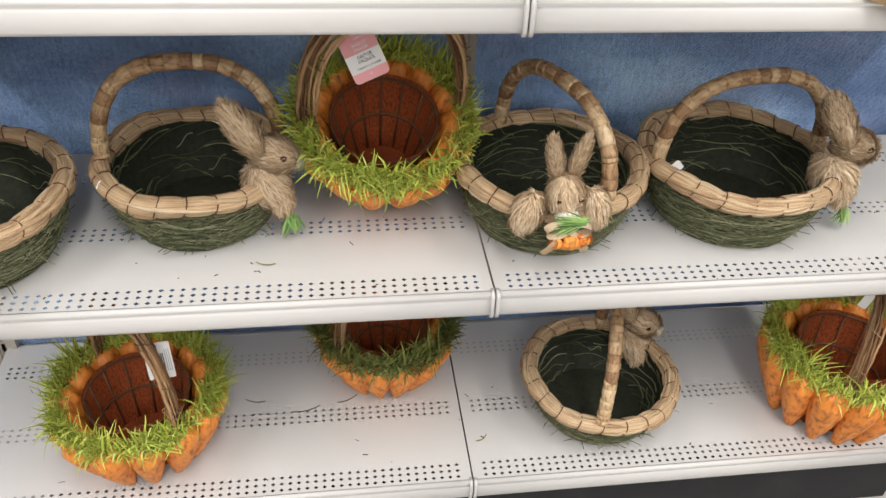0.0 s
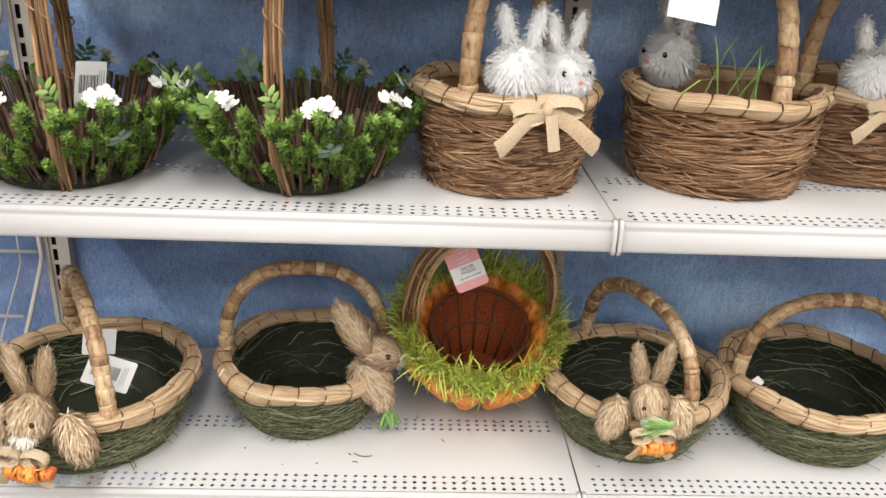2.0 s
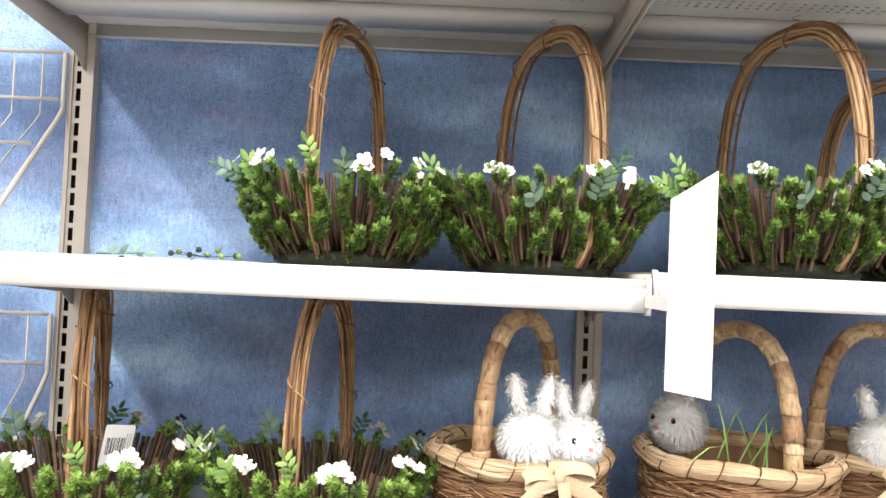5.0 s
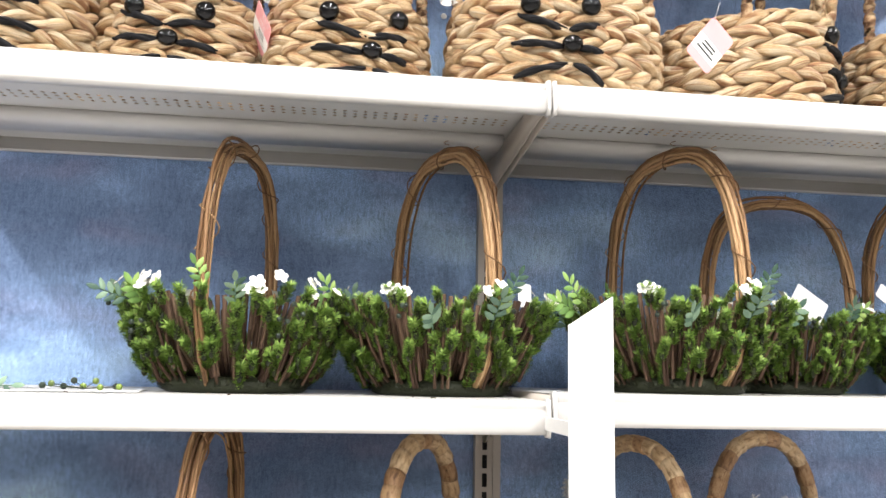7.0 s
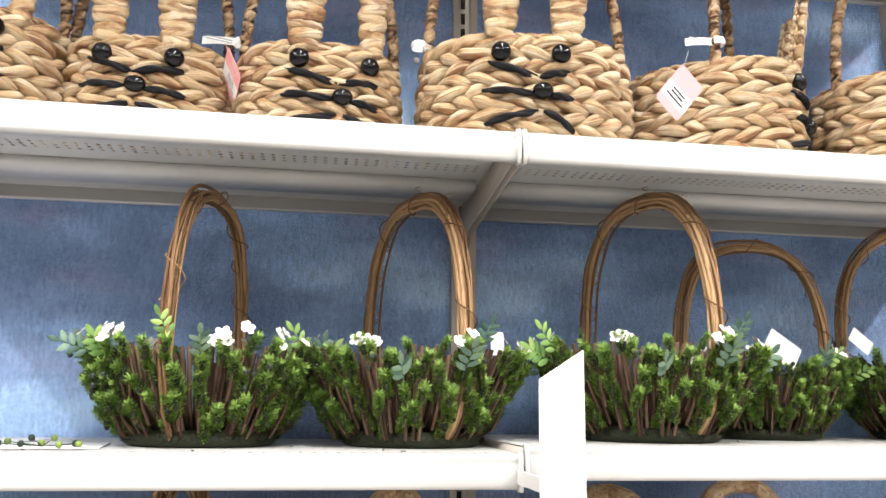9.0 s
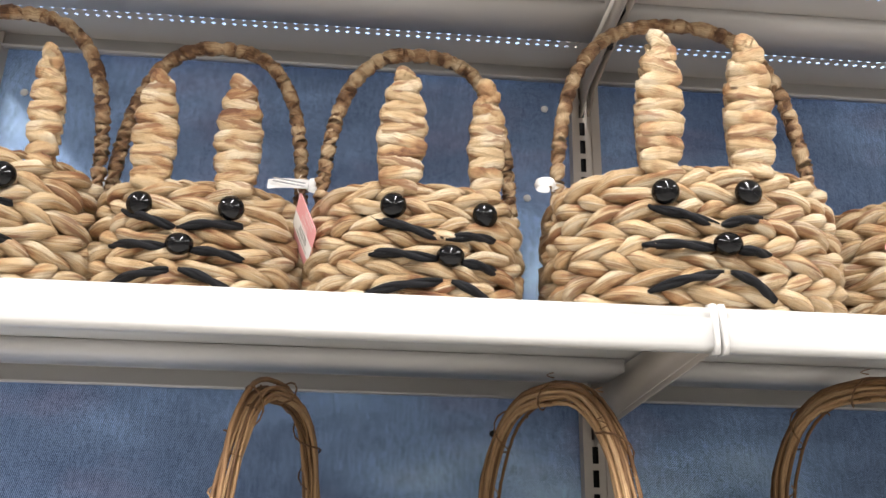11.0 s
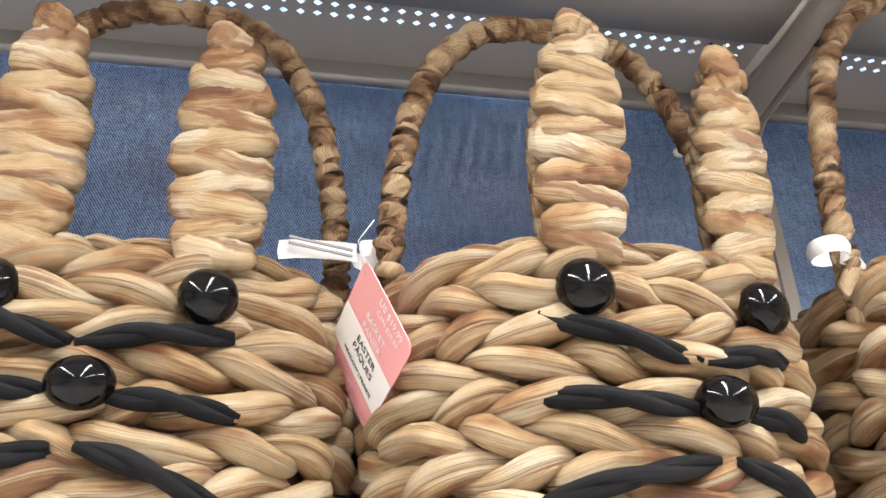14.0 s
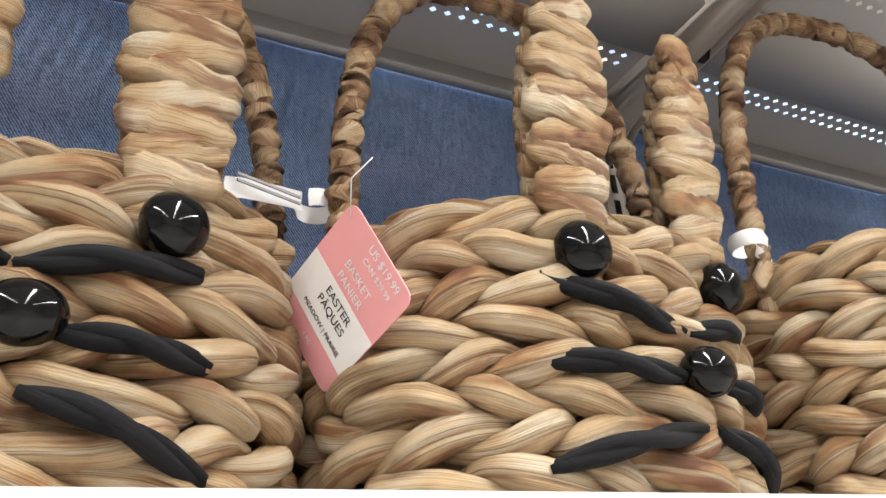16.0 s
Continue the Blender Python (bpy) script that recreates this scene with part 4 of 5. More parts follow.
def rope(geo, path, normal, offset, radius, pitch, hand, phase=0.0, sides=9, closed=True, strands=2):
    """Fat strands twisted round a path."""
    p = np.asarray(path, float)
    seg = np.linalg.norm(np.roll(p, -1, 0) - p, axis=1) if closed else np.r_[np.linalg.norm(np.diff(p, axis=0), axis=1), 0]
    run = np.r_[0, np.cumsum(seg)]
    total = run[-1] if closed else run[-2]
    run = run[:-1]
    turns = max(1, round(total / pitch)) if closed else total / pitch
    t = (np.roll(p, -1, 0) - np.roll(p, 1, 0)) if closed else np.gradient(p, axis=0)
    t /= np.linalg.norm(t, axis=1, keepdims=True)
    nr = np.asarray(normal, float) - t * np.sum(np.asarray(normal, float) * t, 1, keepdims=True)
    nr /= np.linalg.norm(nr, axis=1, keepdims=True)
    up = np.cross(t, nr)
    for k in range(strands):
        a = hand * (2 * math.pi * turns * run / total) + phase + 2 * math.pi * k / strands + (0.55 * np.sin(run / total * 2 * math.pi * 7 + phase * 3) + 0.4 * np.sin(run / total * 2 * math.pi * 11 + phase) if closed else 0)
        swell = (0.90 if closed else 0.95) + (0.30 if closed else 0.12) * np.cos(a) + 0.07 * np.sin(a * 0.5 + rnd(0, 6)) + np.random.normal(0, 0.018, len(p))
        q = p + nr * (np.cos(a) * offset)[:, None] + up * (np.sin(a) * offset)[:, None]
        geo.tube(q, radius * swell, 14 if closed and radius > 0.006 else sides, closed=closed, flat=0.86, up=nr if not closed else None, seed=rnd(0, 9), fold=0.055 if closed and radius > 0.006 else 0.0)


def hyacinth_ear(parent, x, y, z, turn, w, h):
    """A flat leaf-shaped ear: strips lapped over one another in a zigzag, a blunt point at the top."""
    ear = part("ear", Geo().ball((0, 0, h * 0.46), (w * 0.34, 0.004, h * 0.42), 8, 12), BRAID, parent, "flat braided ear", at=pose(x, y, z, 9, 0, turn))
    rows = 11
    step = h / rows

    def half(u):
        return w / 2 * float(np.interp(u, (0, 0.2, 0.45, 0.7, 0.88, 1.0), (0.72, 0.88, 1.0, 0.86, 0.60, 0.30)))

    for j in range(rows):
        s = 1 if j % 2 else -1
        u = (j + 0.6) / rows
        hw = half(u) - step * 0.15
        m = 13
        k = np.linspace(-1, 1, m)
        lean = s * step * rnd(0.35, 0.55)
        fat = np.sqrt(np.maximum(0, 1 - np.abs(k) ** 5))
        pts = np.stack([k * hw, -0.0035 - 0.0045 * fat + 0.0022 * s * k, h * u + lean * k * (1 - 0.45 * k * k)], 1)
        rad = step * rnd(0.70, 0.84) * (0.55 + 0.45 * fat) * (1 + 0.22 * s * k)
        g = Geo()
        g.tube(pts + np.random.normal(0, 0.0004, (m, 3)), rad, 16, flat=0.62, up=(0, 1, 0), seed=rnd(0, 9), fold=0.07)
        part("braid", g, BRAID, ear)
    for j in range(rows):
        u = (j + 0.5) / rows
        k = np.linspace(-1, 1, 7)
        part("back_braid", Geo().tube(np.stack([k * half(u) * 0.9, 0.004 + 0 * k, h * u + 0.3 * step * k], 1), step * 0.6, 8, flat=0.45, up=(0, 1, 0), seed=rnd(0, 9)), BRAID, ear)
    return ear


def face_basket(x, y, turn, a, b, height, top, seed, shift=0.0, ears=((-0.018, 0.056), (0.078, 0.048)), ear_h=0.135, eye_gap=0.102, label="", nose=0.0, muzzle=0.50):
    random.seed(seed), np.random.seed(seed)
    t = thing("woven_bunny_basket", label or "natural braided hyacinth basket with bunny ears and face", "basket", pose(x, y, LEVELS["E"], 0, 0, turn), "woven bunny baskets")
    rows, n, power = 9, 170, 2.6
    gap = height / rows
    for j in range(rows):
        u = (j + 0.5) / rows
        k = 1 + 0.045 * math.sin(math.pi * min(1, u * 0.95)) - (0.03 if j == 0 else 0)
        p = ring_path(a * k, b * k, gap * 0.86 + (height - gap * 1.3) * j / (rows - 1), n, power)
        p[:, 2] += 0.0018 * np.sin(np.arange(n) * 2 * math.pi * 3 / n + j)
        d = p.copy()
        d[:, 2] = 0
        g = Geo()
        rope(g, p, d, gap * 0.30, gap * 0.45, 0.080, 1 if j % 2 else -1, rnd(0, 6))
        part("braid", g, BRAID, t)
    g = Geo()
    rope(g, ring_path(a, b, height + 0.004, n, power), ring_path(1, 1, 0, n), 0.0022, 0.0042, 0.05, 1)
    part("edge_cord", g, BRAID, t)
    g = Geo()
    m = 48
    v = np.concatenate([ring_path(a * 0.96, b * 0.96, zz, m, power) for zz in (0.003, height * 0.5, height)])
    g.add(v, [(j * m + k, j * m + (k + 1) % m, (j + 1) * m + (k + 1) % m, (j + 1) * m + k) for j in range(2) for k in range(m)] + [tuple(range(m))])
    part("liner", g, BRAID_DARK, t)
    path = arch(a * 1.03, height - 0.03, top + 0.010, 200, 0.74) + (0, -0.028, 0)
    g = Geo()
    run = np.r_[0, np.cumsum(np.linalg.norm(np.diff(path, axis=0), axis=1))]
    knuckle = np.abs(np.sin(math.pi * run / 0.021 + 0.9 * np.sin(run * 37 + seed) + 0.6 * np.sin(run * 83)))
    g.tube(path + np.random.normal(0, 0.0006, path.shape), 0.0092 * (0.62 + 0.44 * knuckle ** 0.6), 12, seed=rnd(0, 9))
    rope(g, path, np.tile((0, 1.0, 0), (len(path), 1)), 0.0052, 0.0042, 0.041, 1, closed=False)
    part("handle", g, BRAID_DARK, t, "arched handle of twisted brown cord")

    def front(px):
        k = min(0.97, abs(px) / a)
        return -b * 1.035 * (1 - k ** power) ** (1 / power) - gap * 0.62

    for ex, w in ears:
        hyacinth_ear(t, shift + ex, front(shift + ex) + 0.014, height - 0.004, -ex * 90, w * 0.80, ear_h)
    for s in (-1, 1):
        px = shift + s * eye_gap / 2
        g = Geo().ball((px, front(px) - 0.004, height * 0.835), (0.0148, 0.0115, 0.0148), 12, 20, rot(0, 0, px * 250))
        part("eye", g, BLACK, t, "glossy black plastic eye")
    g = Geo().ball((shift + nose, front(shift + nose) - 0.005, height * muzzle), (0.0155, 0.0115, 0.0125), 12, 20)
    part("nose", g, BLACK, t, "glossy black plastic nose")
    for x0, z0, x1, z1 in ((-0.094, 0.255, -0.008, 0.12), (-0.006, 0.12, 0.046, 0.175), (-0.104, 0.01, -0.014, -0.02), (0.010, -0.03, 0.052, -0.06), (-0.100, -0.285, -0.008, -0.17), (0.002, -0.165, 0.052, -0.33)):
        m = 16
        k = np.linspace(0, 1, m)
        wide = 0.018 - nose
        xa, xb = x0 + (1.2 * wide if x0 < -0.05 else 0), x1 + (1.1 * wide if x1 > 0.03 else 0)
        px = shift + nose + (xa + (xb - xa) * k) * eye_gap / 0.104
        pz = height * (muzzle + z0 + (z1 - z0) * (k ** (0.8 if x0 < 0 else 1.25)))
        py = np.array([front(q) for q in px]) - 0.0035 + 0.0030 * np.cos(k * 2 * math.pi)
        p = np.stack([px, py, pz], 1)
        g = Geo()
        rad = 0.0050 * (0.50 + 0.50 * np.sin(np.linspace(0.25, math.pi - 0.25, m)))
        for q in (0, 1):
            w = k * 6 + q * math.pi
            g.tube(p + np.stack([0 * w, np.cos(w) * 0.0012, np.sin(w) * 0.0022], 1), rad, 8, flat=0.8, seed=rnd(0, 9))
        part("whisker", g, BLACKSTRAND, t, "black dyed braid strand")
    return t

# ---- shelf E: woven bunny baskets ----
face_basket(-0.775, 0.245, 6, 0.118, 0.112, 0.178, 0.400, 1)
face_basket(-0.527, 0.280, 2, 0.112, 0.105, 0.165, 0.388, 2, shift=-0.004, ears=((-0.046, 0.066), (0.050, 0.072)), ear_h=0.136, eye_gap=0.100, muzzle=0.55)
face_basket(-0.268, 0.250, 3, 0.113, 0.105, 0.164, 0.378, 3, shift=0.017, ears=((-0.046, 0.074), (0.056, 0.056)), ear_h=0.140, eye_gap=0.104, nose=0.012)
face_basket(0.056, 0.208, -3, 0.150, 0.120, 0.177, 0.420, 4, shift=-0.014, ears=((-0.044, 0.072), (0.058, 0.072)), ear_h=0.158, eye_gap=0.088, nose=0.016)
face_basket(0.385, 0.222, 55, 0.108, 0.130, 0.176, 0.400, 5, label="natural braided hyacinth bunny basket turned sideways on the shelf")
face_basket(0.715, 0.215, 4, 0.118, 0.110, 0.178, 0.395, 6)

# ---- shelf D and C: moss and flower baskets ----
GREEN_LABEL = "green moss twig basket with white flowers on the shelf"
first = moss_basket("moss_basket", pose(-0.408, 0.205, LEVELS["D"]), 0.092, 0.152, 0.128, 0.355, 76, 11, GREEN_LABEL, "moss flower baskets")
second = moss_basket("moss_basket", pose(-0.112, 0.215, LEVELS["D"]), 0.092, 0.158, 0.130, 0.362, -66, 12, GREEN_LABEL, "moss flower baskets")
third = moss_basket("moss_basket", pose(-0.422, 0.158, LEVELS["C"]), 0.088, 0.152, 0.118, 0.355, 82, 13, GREEN_LABEL, "moss flower baskets")
copy_thing(second, pose(0.240, 0.180, LEVELS["D"] + 0.010, 0, 0, -4))
copy_thing(first, pose(0.485, 0.300, LEVELS["D"] + 0.010, 0, 0, -82) @ Matrix.Scale(0.93, 4))
copy_thing(second, pose(0.80, 0.27, LEVELS["D"] + 0.010, 0, 0, 40))
copy_thing(third, pose(-0.752, 0.150, LEVELS["C"], 0, 0, 25))

# ---- shelf C: straw baskets with white bunnies ----
basket = straw_basket(-0.138, 0.182, 0.104, 0.121, 0.128, 0.330, 58, 21, "brown straw basket with two white fluffy bunnies and bow")
white_bunny(basket, 0.004, -0.098, 0.172, -10, 1.0, face=False)
white_bunny(basket, 0.066, -0.086, 0.170, 24, 0.92)
ribbon_bow(basket, 0.034, -0.124, 0.134, 12, 1.15)
basket = straw_basket(0.193, 0.218, 0.119, 0.136, 0.128, 0.325, -76, 22, "brown straw basket with a white bunny looking sideways")
white_bunny(basket, -0.075, 0.045, 0.172, -62, 1.05)
g = Geo()
random.seed(5)
for k in range(9):
    e = np.array((rnd(-0.13, 0.02), rnd(-0.1, 0.0), 0.135))
    d = np.array((rnd(-0.05, 0.07), rnd(-0.03, 0.03), rnd(0.02, 0.10)))
    g.blade([e, e + d * 0.6 + (0, 0, 0.01), e + d], [0.0015, 0.0014, 0.0004], (0.7, -0.6, 0))
part("grass_blade", g, LEAF, basket, "long green grass blades")
basket = straw_basket(0.435, 0.285, 0.110, 0.126, 0.128, 0.330, 20, 23, "brown straw basket with two white bunnies and burlap bow")
white_bunny(basket, -0.045, -0.105, 0.168, -20, 0.95, face=False)
white_bunny(basket, 0.02, -0.11, 0.166, 15, 0.92)
ribbon_bow(basket, -0.02, -0.135, 0.130, -5, 1.0)

# ---- shelf B: straw bunny baskets ----
basket = grass_basket("grass_basket", -0.772, 0.150, "B", 0.120, 0.158, 0.105, 0.97, 0.262, 120, 31, "green dried grass basket with a straw bunny in front")
sisal_bunny_front(basket, 0.0, 0.0, 0.0, pose(-0.014, -0.158, 0.128, 0, 0, -8) @ Matrix.Scale(0.95, 4))
basket = grass_basket("grass_basket", -0.440, 0.232, "B", 0.105, 0.138, 0.098, 1.0, 0.262, 2, 32, "green dried grass basket with a straw bunny at its side")
sisal_bunny_side(basket, 0.112, -0.072, 0.118, 4, 0.95)
basket = grass_basket("grass_basket", 0.112, 0.190, "B", 0.110, 0.142, 0.100, 1.0, 0.248, -66, 33, "green dried grass basket with a straw bunny and carrot")
sisal_bunny_front(basket, 0.0, 0.0, 0.0, pose(-0.018, -0.142, 0.134, 0, 0, 3) @ Matrix.Scale(0.84, 4))
basket = grass_basket("grass_basket", 0.432, 0.195, "B", 0.118, 0.150, 0.100, 1.0, 0.245, 6, 34, "green dried grass basket with a straw bunny at its side")
sisal_bunny_side(basket, 0.134, -0.065, 0.124, 2, 1.0)
carrot_basket(-0.147, 0.292, "B", 0.070, 0.126, 0.142, 0.365, 8, 41, tilt=22, lift=0.029, tuft=TUFT, label="orange carrot basket tipped forward with a mossy edge")

# ---- shelf A ----
carrot_basket(-0.585, 0.140, "A", 0.088, 0.132, 0.145, 0.335, -50, 42)
# The rear basket's shaded grass edge is coloured in with the darker tuft.
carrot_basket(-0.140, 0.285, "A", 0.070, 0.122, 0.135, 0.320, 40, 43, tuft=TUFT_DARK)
carrot_basket(0.745, 0.125, "A", 0.105, 0.140, 0.165, 0.335, 60, 44)
basket = grass_basket("grass_basket", 0.268, 0.160, "A", 0.100, 0.138, 0.090, 1.0, 0.270, 75, 35, "green dried grass basket with a straw bunny inside the rim")
sisal_bunny_side(basket, 0.080, 0.075, 0.125, -20, 1.0, greens=False)

# ---- signs, tags and small things ----
def lettering(text, size, x, y, parent, mat, align="CENTER"):
    cu = bpy.data.curves.new("lettering", "FONT")
    cu.body, cu.size, cu.align_x, cu.align_y, cu.extrude = text, size, align, "CENTER", 0.00004
    cu.materials.append(mat)
    ob = new("lettering", cu)
    ob.parent = parent
    ob.matrix_basis = pose(x, y, 0.0008)
    return ob


def card_shape(w, h, r, thick, y0=None, y1=None):
    """A card with rounded corners, in the xy plane, centred."""
    pts = []
    for cx, cy, a0 in ((w / 2 - r, h / 2 - r, 0), (-w / 2 + r, h / 2 - r, 90), (-w / 2 + r, -h / 2 + r, 180), (w / 2 - r, -h / 2 + r, 270)):
        pts += [(cx + r * math.cos(radians(a0 + k * 22.5)), cy + r * math.sin(radians(a0 + k * 22.5))) for k in range(5)]
    n = len(pts)
    v = [(x, y, z) for z in (-thick / 2, thick / 2) for x, y in pts]
    return Geo().add(v, [tuple(range(n))[::-1], tuple(range(n, 2 * n))] + [(i, (i + 1) % n, n + (i + 1) % n, n + i) for i in range(n)])


def price_tag(m, w=0.051, h=0.072, text=True, label="pink and white paper price tag hanging from a basket"):
    t = thing("price_tag", label, "price tag", m, "price tags")
    part("card", card_shape(w, h, 0.006, 0.0006), PINKCARD, t, smooth=False)
    part("label_panel", Geo().box(-w / 2 + 0.0001, w / 2 - 0.0001, -h * 0.30, h * 0.06, 0.0003, 0.0005), PAPER, t, "white label panel", smooth=False)
    if text:
        lettering("EASTER", 0.0066, 0.002, -h * 0.02, t, INK)
        lettering("P\u00c2QUES", 0.0066, 0.002, -h * 0.11, t, INK)
        lettering("MEADOW | PRAIRIE", 0.0040, 0.002, -h * 0.23, t, INK)
        lettering("BASKET", 0.0064, 0.001, h * 0.22, t, PAPER)
        lettering("PANIER", 0.0064, 0.001, h * 0.125, t, PAPER)
        lettering("US $19.99", 0.0062, 0.008, h * 0.43, t, PAPER)
        lettering("CAN $29.99", 0.0045, 0.008, h * 0.345, t, PAPER)
        lettering("1 PC", 0.0038, 0.0, -h * 0.39, t, PAPER)
    else:
        for k, (yy, ww) in enumerate(((-0.02, 0.5), (-0.10, 0.5), (-0.20, 0.7))):
            part("print_line", Geo().box(-w * ww / 2, w * ww / 2, h * yy - 0.0015, h * yy + 0.0015, 0.0005, 0.0007), INK, t, smooth=False)
    g = Geo()
    g.tube([(-w / 2 + 0.006, h / 2 - 0.007, 0.001), (-w / 2 - 0.004, h / 2 + 0.010, 0.006), (-w / 2 - 0.006, h / 2 + 0.022, 0.0)], 0.0003, 5)
    part("string", g, PAPER, t, "clear plastic tag loop")
    return t


def facing(place, xdir, ydir):
    x = Vector(xdir).normalized()
    y = (Vector(ydir) - x * x.dot(Vector(ydir))).normalized()
    z = x.cross(y)
    return Matrix.Translation(place) @ Matrix((x, y, z)).transposed().to_4x4()


price_tag(facing((-0.3975, 0.185, 2.040), (0.417, -0.2, -0.972), (0.226, -1.08, 0.319)), 0.057, 0.078)
price_tag(facing((0.262, 0.075, 2.022), (0.036, 0.012, -0.030), (0.028, 0.0, 0.040)), text=False)
price_tag(facing((-0.182, 0.165, 0.968), (0.042, 0.0, 0.020), (-0.018, 0.016, 0.036)), 0.052, 0.070)


def white_tag(place, xdir, ydir, w=0.045, h=0.062, code=True):
    t = thing("paper_tag", "white paper tag printed with a barcode", "paper tag", facing(place, xdir, ydir), "white paper tags")
    part("card", card_shape(w, h, 0.003, 0.0005), PAPER, t, smooth=False)
    if code:
        g = Geo()
        xx = -w * 0.38
        random.seed(int(abs(place[0]) * 1000))
        while xx < w * 0.2:
            b = random.choice((0.0005, 0.0009, 0.0014))
            g.box(xx, xx + b, -h * 0.2, h * 0.2, 0.00025, 0.0004)
            xx += b + random.choice((0.0006, 0.0011))
        part("barcode", g, INK, t, "black barcode bars", smooth=False)
        for k in range(3):
            part("print_line", Geo().box(w * 0.26 + k * 0.003, w * 0.26 + k * 0.003 + 0.001, -h * 0.3, h * 0.3, 0.00025, 0.0004), GREYINK, t, smooth=False)


white_tag((-0.725, 0.11, 0.800), (0.9, 0.2, -0.45), (0.4, 0.4, 0.8), 0.07, 0.05)
white_tag((-0.755, 0.16, 0.825), (0.7, 0.4, -0.2), (-0.1, 0.3, 0.9), 0.05, 0.04, False)
white_tag((-0.552, 0.150, 0.772), (0.8, 0.1, -0.5), (0.3, 0.3, 0.8), 0.032, 0.014, False)
white_tag((0.302, 0.150, 0.775), (0.6, 0.0, 0.6), (-0.6, 0.2, 0.6), 0.034, 0.016, False)
white_tag((-0.520, 0.085, 0.480), (0.98, 0.1, 0.05), (0.1, 0.2, 1.0), 0.042, 0.070)
white_tag((-0.700, 0.115, 1.243), (0.75, 0.6, -0.1), (0.2, -0.1, 1.0), 0.040, 0.062)
white_tag((0.002, 0.150, 1.650), (1, 0.1, 0), (0, 0.1, 1), 0.020, 0.034, False)
white_tag((0.470, 0.190, 1.655), (0.8, 0.0, -0.55), (0.5, 0.2, 0.85), 0.060, 0.042, False)
white_tag((0.615, 0.200, 1.672), (0.75, 0.0, -0.6), (0.5, 0.2, 0.85), 0.042, 0.026, False)
white_tag((0.765, 0.155, 0.470), (0.5, 0.2, 0.85), (-0.85, 0.1, 0.5), 0.046, 0.022, False)


def loop_label(x, y, z, turn, reach):
    """A white printed strip looped round a handle."""
    t = thing("loop_label", "white printed paper strip looped round a basket handle", "paper label", pose(x, y, z, 0, 0, turn), "loop labels")
    a = np.linspace(-2.6, 2.6, 18)
    g = Geo().blade(np.stack([0.011 * np.cos(a), 0.011 * np.sin(a), 0 * a], 1), 0.0055, (0, 0, 1))
    k = np.linspace(0, 1, 6)
    g.blade(np.stack([-0.009 - reach * k, 0.002 * np.sin(k * 4), -0.010 * k * k], 1), 0.0065, (0, 0.1, 1))
    part("strip", g, PAPER, t)
    for j in range(2):
        part("print_line", Geo().box(-0.014 - reach * 0.8, -0.014, -0.0045, -0.0035, -0.006 + 0.004 * j, -0.0045 + 0.004 * j), GREYINK, t, smooth=False)


for px, py, pz, tn, rc in ((-0.392, 0.233, 2.118, 20, 0.05), (-0.646, 0.262, 2.118, 12, 0.045), (-0.116, 0.180, 2.112, 200, 0.03), (0.345, 0.11, 2.125, 10, 0.05)):
    loop_label(px, py, pz, tn, rc)

# blank blade sign standing out from the shelf edge
t = thing("blade_sign", "blank white card sign standing out from the shelf edge", "sign", pose(0, 0, 0))
g = Geo()
a, b = np.array((-0.021, -0.150)), np.array((0.023, -0.166))
v = [(*p, z) for p, z in ((a, 1.388), (b, 1.382), (b, 1.621), (a, 1.590))]
n = np.array((0.0002, -0.0006, 0))
g.add([np.array(p) - n for p in v] + [np.array(p) + n for p in v], [(0, 1, 2, 3), (7, 6, 5, 4), (0, 4, 5, 1), (1, 5, 6, 2), (2, 6, 7, 3), (3, 7, 4, 0)])
part("card", g, PAPER, t, smooth=False)
g = Geo().box(-0.009, -0.005, -0.157, -0.006, 1.470, 1.486)
part("sign_holder", g, PAPER, t, "clear plastic sign holder", smooth=False)

# papers and fallen bits on shelf D
def paper_sheet(x, y, turn, w, h, label):
    ob = solid("paper_sheet", Geo().box(-w / 2, w / 2, -h / 2, h / 2, 0, 0.0008), PAPER, label, "paper sheet", at=pose(x, y, LEVELS["D"] + 0.001, 0, 0, turn))
    for k in range(5):
        part("print_line", Geo().box(-w * 0.4, w * rnd(0.1, 0.4), h * (0.3 - 0.14 * k), h * (0.3 - 0.14 * k) + 0.004, 0.0009, 0.0012), GREYINK, ob, smooth=False)


paper_sheet(-0.650, 0.130, 8, 0.26, 0.16, "white printed paper sheet lying on the shelf")
paper_sheet(-0.780, 0.200, -14, 0.22, 0.28, "white printed paper sheet lying under another")
random.seed(77)
g = Geo()
for k in range(9):
    e = np.array((-0.62 + 0.012 * k + rnd(-0.004, 0.004), 0.055 + rnd(-0.015, 0.015), LEVELS["D"] + 0.006 + rnd(0, 0.010)))
    g.ball(e, (0.0042,) * 3, 5, 8)
    g.tube([(-0.57, 0.055, LEVELS["D"] + 0.005), e], 0.0006, 3)
solid("fallen_berry_sprig", g, BERRY, "small dark berry sprig fallen on the shelf", "berry sprig", smooth=True)
g = Geo()
sprig(g, np.array((-0.72, 0.06, LEVELS["D"] + 0.004)), (1, 0.2, 0.05), 0.06, 0.016)
solid("fallen_leaf_sprig", g, LEAF_GREY, "grey-green leaf sprig fallen on the shelf", "leaf sprig", smooth=True)

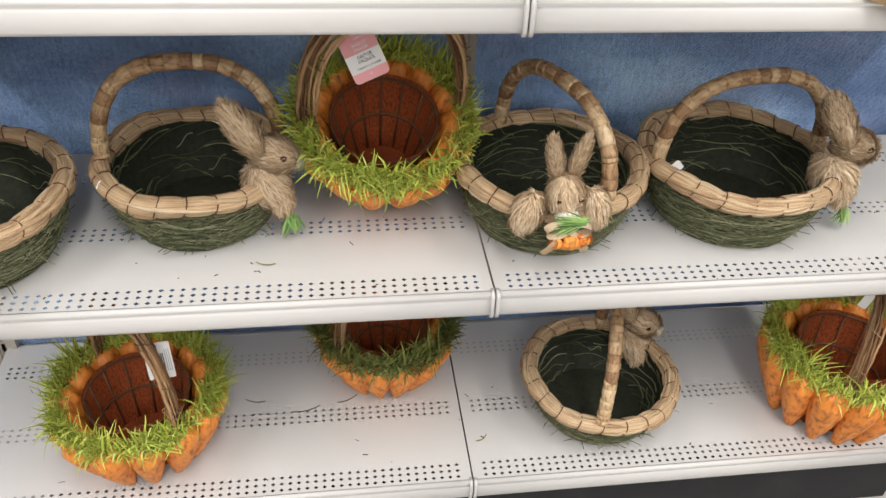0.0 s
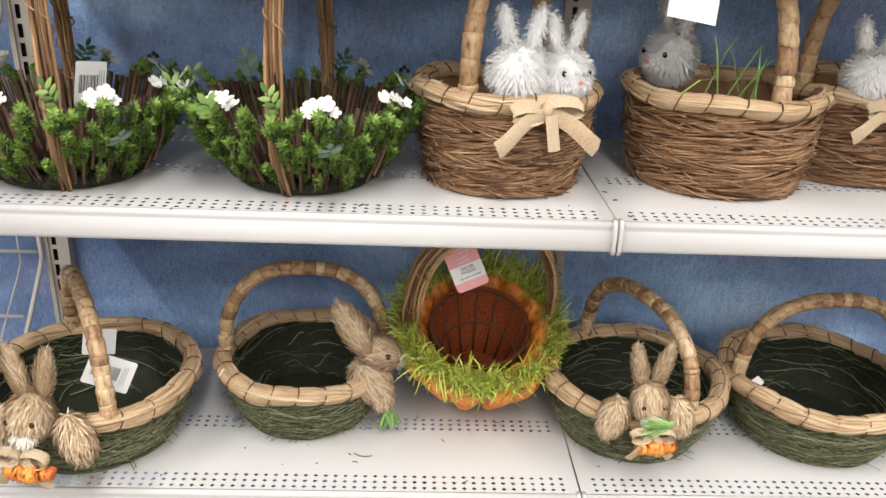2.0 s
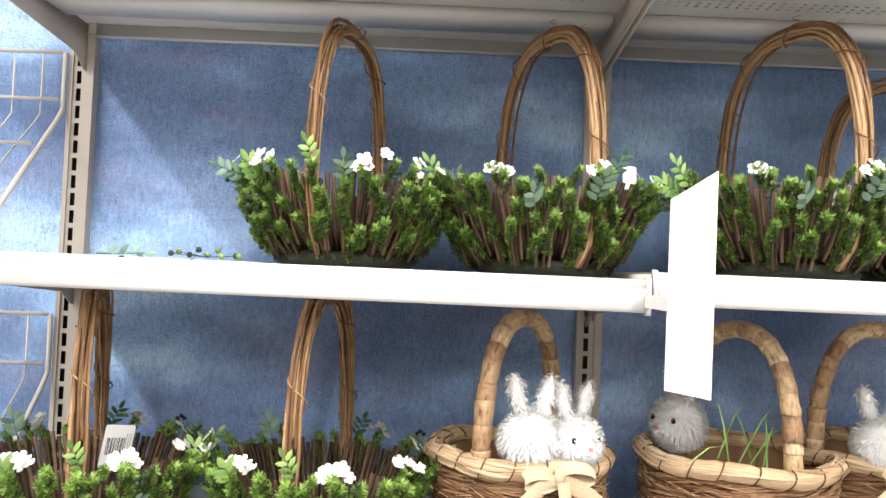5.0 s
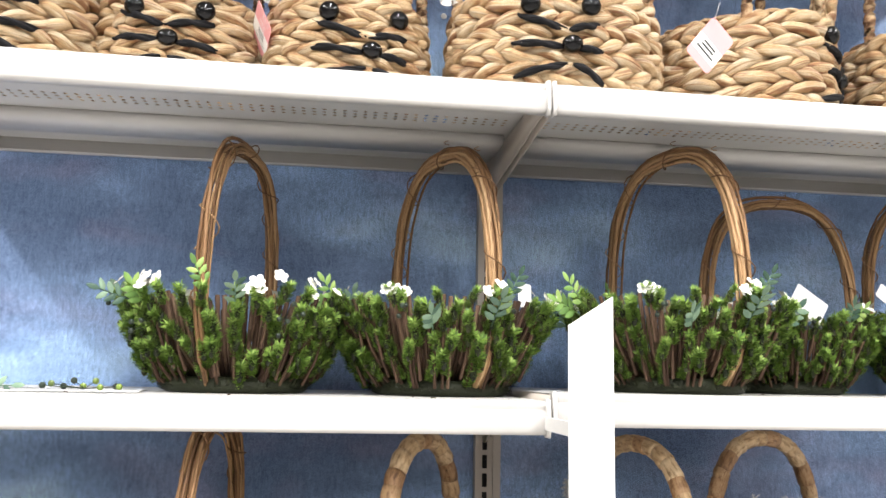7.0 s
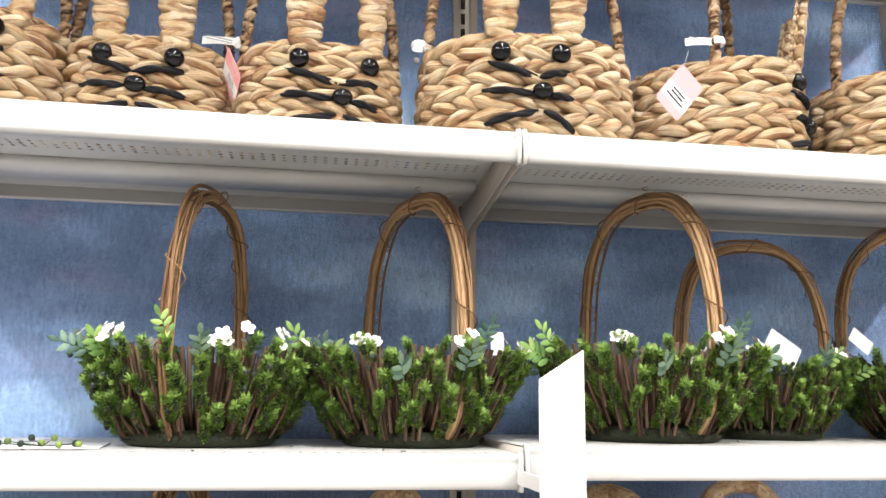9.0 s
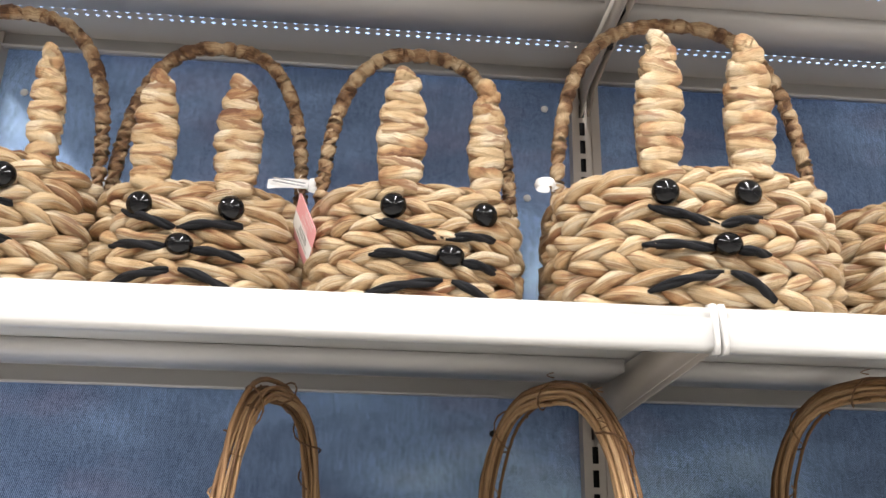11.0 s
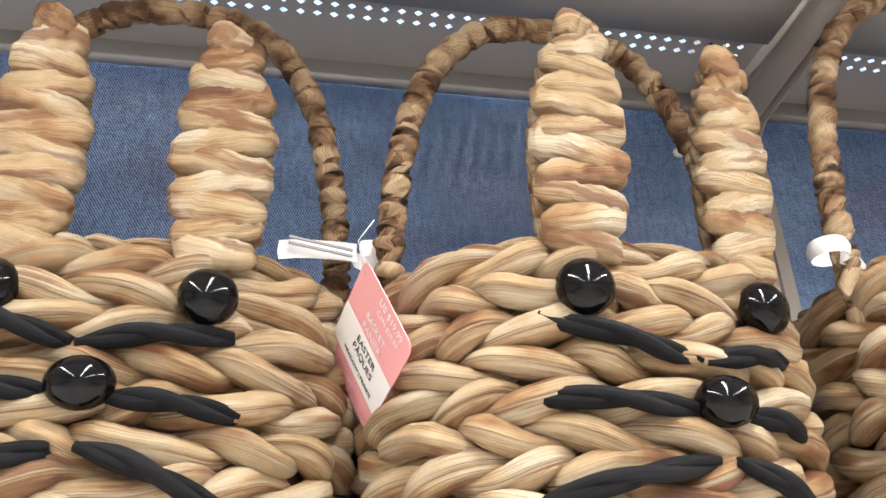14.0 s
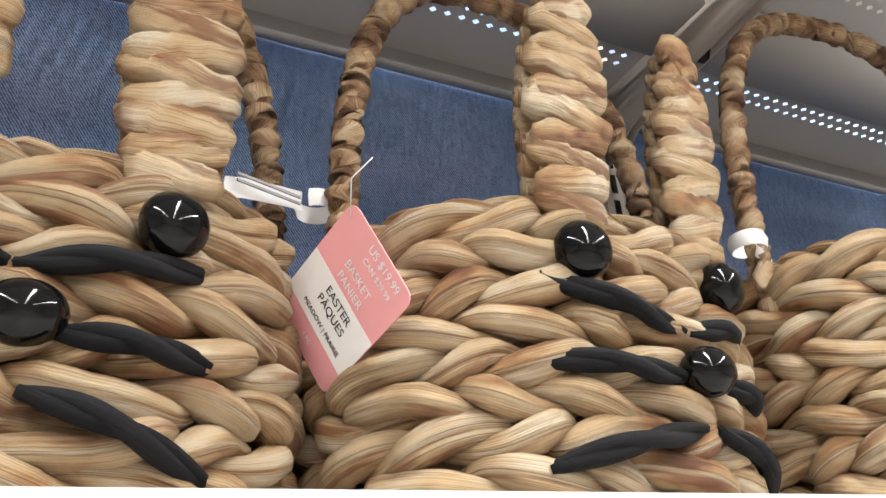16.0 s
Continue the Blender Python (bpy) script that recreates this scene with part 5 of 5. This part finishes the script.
# loose straw and crumbs
g = Geo()
for k in range(150):
    lv = random.choice("AABBBCCD")
    x, y = rnd(-0.88, 0.88), rnd(0.0, 0.30)
    d = np.array((rnd(-1, 1), rnd(-1, 1), 0)) * rnd(0.001, 0.006)
    z = LEVELS[lv] + (0.010 if lv == "D" and x > 0 else 0) + 0.0009
    g.tube([np.array((x, y, z)) - d, np.array((x, y, z + 0.0004)), np.array((x, y, z)) + d], rnd(0.0004, 0.0009), 4)
solid("plant_crumbs", g, STEM, "scattered plant crumbs on the shelves", "crumbs", kind="stuff", smooth=True)
g = Geo()
for x, y, lv, ln in ((-0.335, 0.085, "B", 0.016), (0.03, 0.09, "A", 0.02), (-0.22, 0.21, "A", 0.03), (-0.40, 0.22, "A", 0.022), (-0.63, 0.29, "A", 0.02), (-0.30, 0.19, "A", 0.03)):
    a = rnd(0, 3)
    z = LEVELS[lv] + 0.0012
    k = np.linspace(-1, 1, 7)
    g.blade(np.stack([x + k * ln * math.cos(a), y + k * ln * 0.4 * math.sin(a) + 0.006 * k * k, z + 0.0008 * (1 - k * k)], 1), 0.0012, (0, 1, 0))
solid("loose_grass", g, TUFT_DARK, "loose dry grass blades on the shelves", "grass", kind="stuff", smooth=True)


# wire racks in the next bay
def wire_rack(z):
    t = thing("wire_rack", "putty-coloured wire rack hooked on the upright", "wire rack", pose(-BAY - 0.03, 0.402, z), "wire racks")
    for y, h, r in ((0.0, 0.16, 0.0035), (-0.01, 0.075, 0.0032), (-0.09, -0.015, 0.0032), (-0.22, -0.16, 0.0035)):
        part("rail", Geo().tube([(-0.85, y, h), (0.0, y, h)], r, 8), WIRE, t)
    for k in range(17):
        x = -0.035 - k * 0.05
        part("wire", Geo().tube([(x, 0.0, 0.165), (x, 0.0, 0.05), (x, -0.02, 0.03), (x, -0.12, -0.055), (x, -0.225, -0.165)], 0.0017, 6), WIRE, t)
    for x in (0.004, -0.85):
        part("arm", Geo().tube([(x, 0.0, 0.16), (x, 0.0, 0.06), (x, -0.02, 0.035), (x, -0.23, -0.17)], 0.0045, 8), WIRE, t)
    return t


for z in (0.80, 1.24, 1.70):
    wire_rack(z)

# back panel studs and a hook at the top bracket
for x, z in ((-0.06, 2.355), (0.101, 2.375), (-0.09, 2.20), (-0.855, 2.33), (-0.80, 2.22)):
    solid("panel_stud", Geo().ball((x, BACK - 0.001, z), (0.006, 0.003, 0.006), 6, 12), PAPER, "small clear plastic stud on the denim panel", "stud", "panel studs", smooth=True)
solid("panel_hole", Geo().ball((-0.142, BACK - 0.0005, 1.846), (0.006, 0.0015, 0.005), 6, 10), DARK, "dark mark on the denim panel", "mark", smooth=True)
g = Geo()
profile(g, -0.004, 0.004, [(0.20, LEVELS["F"] - 0.030), (0.26, LEVELS["F"] - 0.022), (0.27, LEVELS["F"] - 0.055), (0.262, LEVELS["F"] - 0.055), (0.252, LEVELS["F"] - 0.034), (0.20, LEVELS["F"] - 0.040)])
solid("shelf_clip", g, DARK, "black plastic clip under the top shelf", "clip")


def round_dish(x, y, z, r=0.060, h=0.020):
    t = thing("round_dish", "round wooden dish with pale blue enamel inside, on the shelf", "dish", pose(x, y, z, 0, 0, 20))

    def turned(profile):
        m, k = 48, len(profile)
        v = [(rr * math.cos(2 * math.pi * i / m), rr * math.sin(2 * math.pi * i / m), zz) for rr, zz in profile for i in range(m)]
        f = [(j * m + i, j * m + (i + 1) % m, (j + 1) * m + (i + 1) % m, (j + 1) * m + i) for j in range(k - 1) for i in range(m)]
        return Geo().add(v, f)

    part("body", turned([(0.001, 0), (r * 0.90, 0), (r * 0.975, h * 0.2), (r, h * 0.6), (r * 0.995, h * 0.95), (r * 0.97, h), (r * 0.935, h * 0.97), (r * 0.925, h * 0.85)]), DISHWOOD, t, "turned tan wooden rim")
    part("enamel", turned([(r * 0.93, h * 0.90), (r * 0.90, h * 0.62), (r * 0.80, h * 0.45), (0.001, h * 0.40)]), DISHGLAZE, t, "glossy pale blue enamel")
    return t


round_dish(0.460, 0.014, LEVELS["C"])
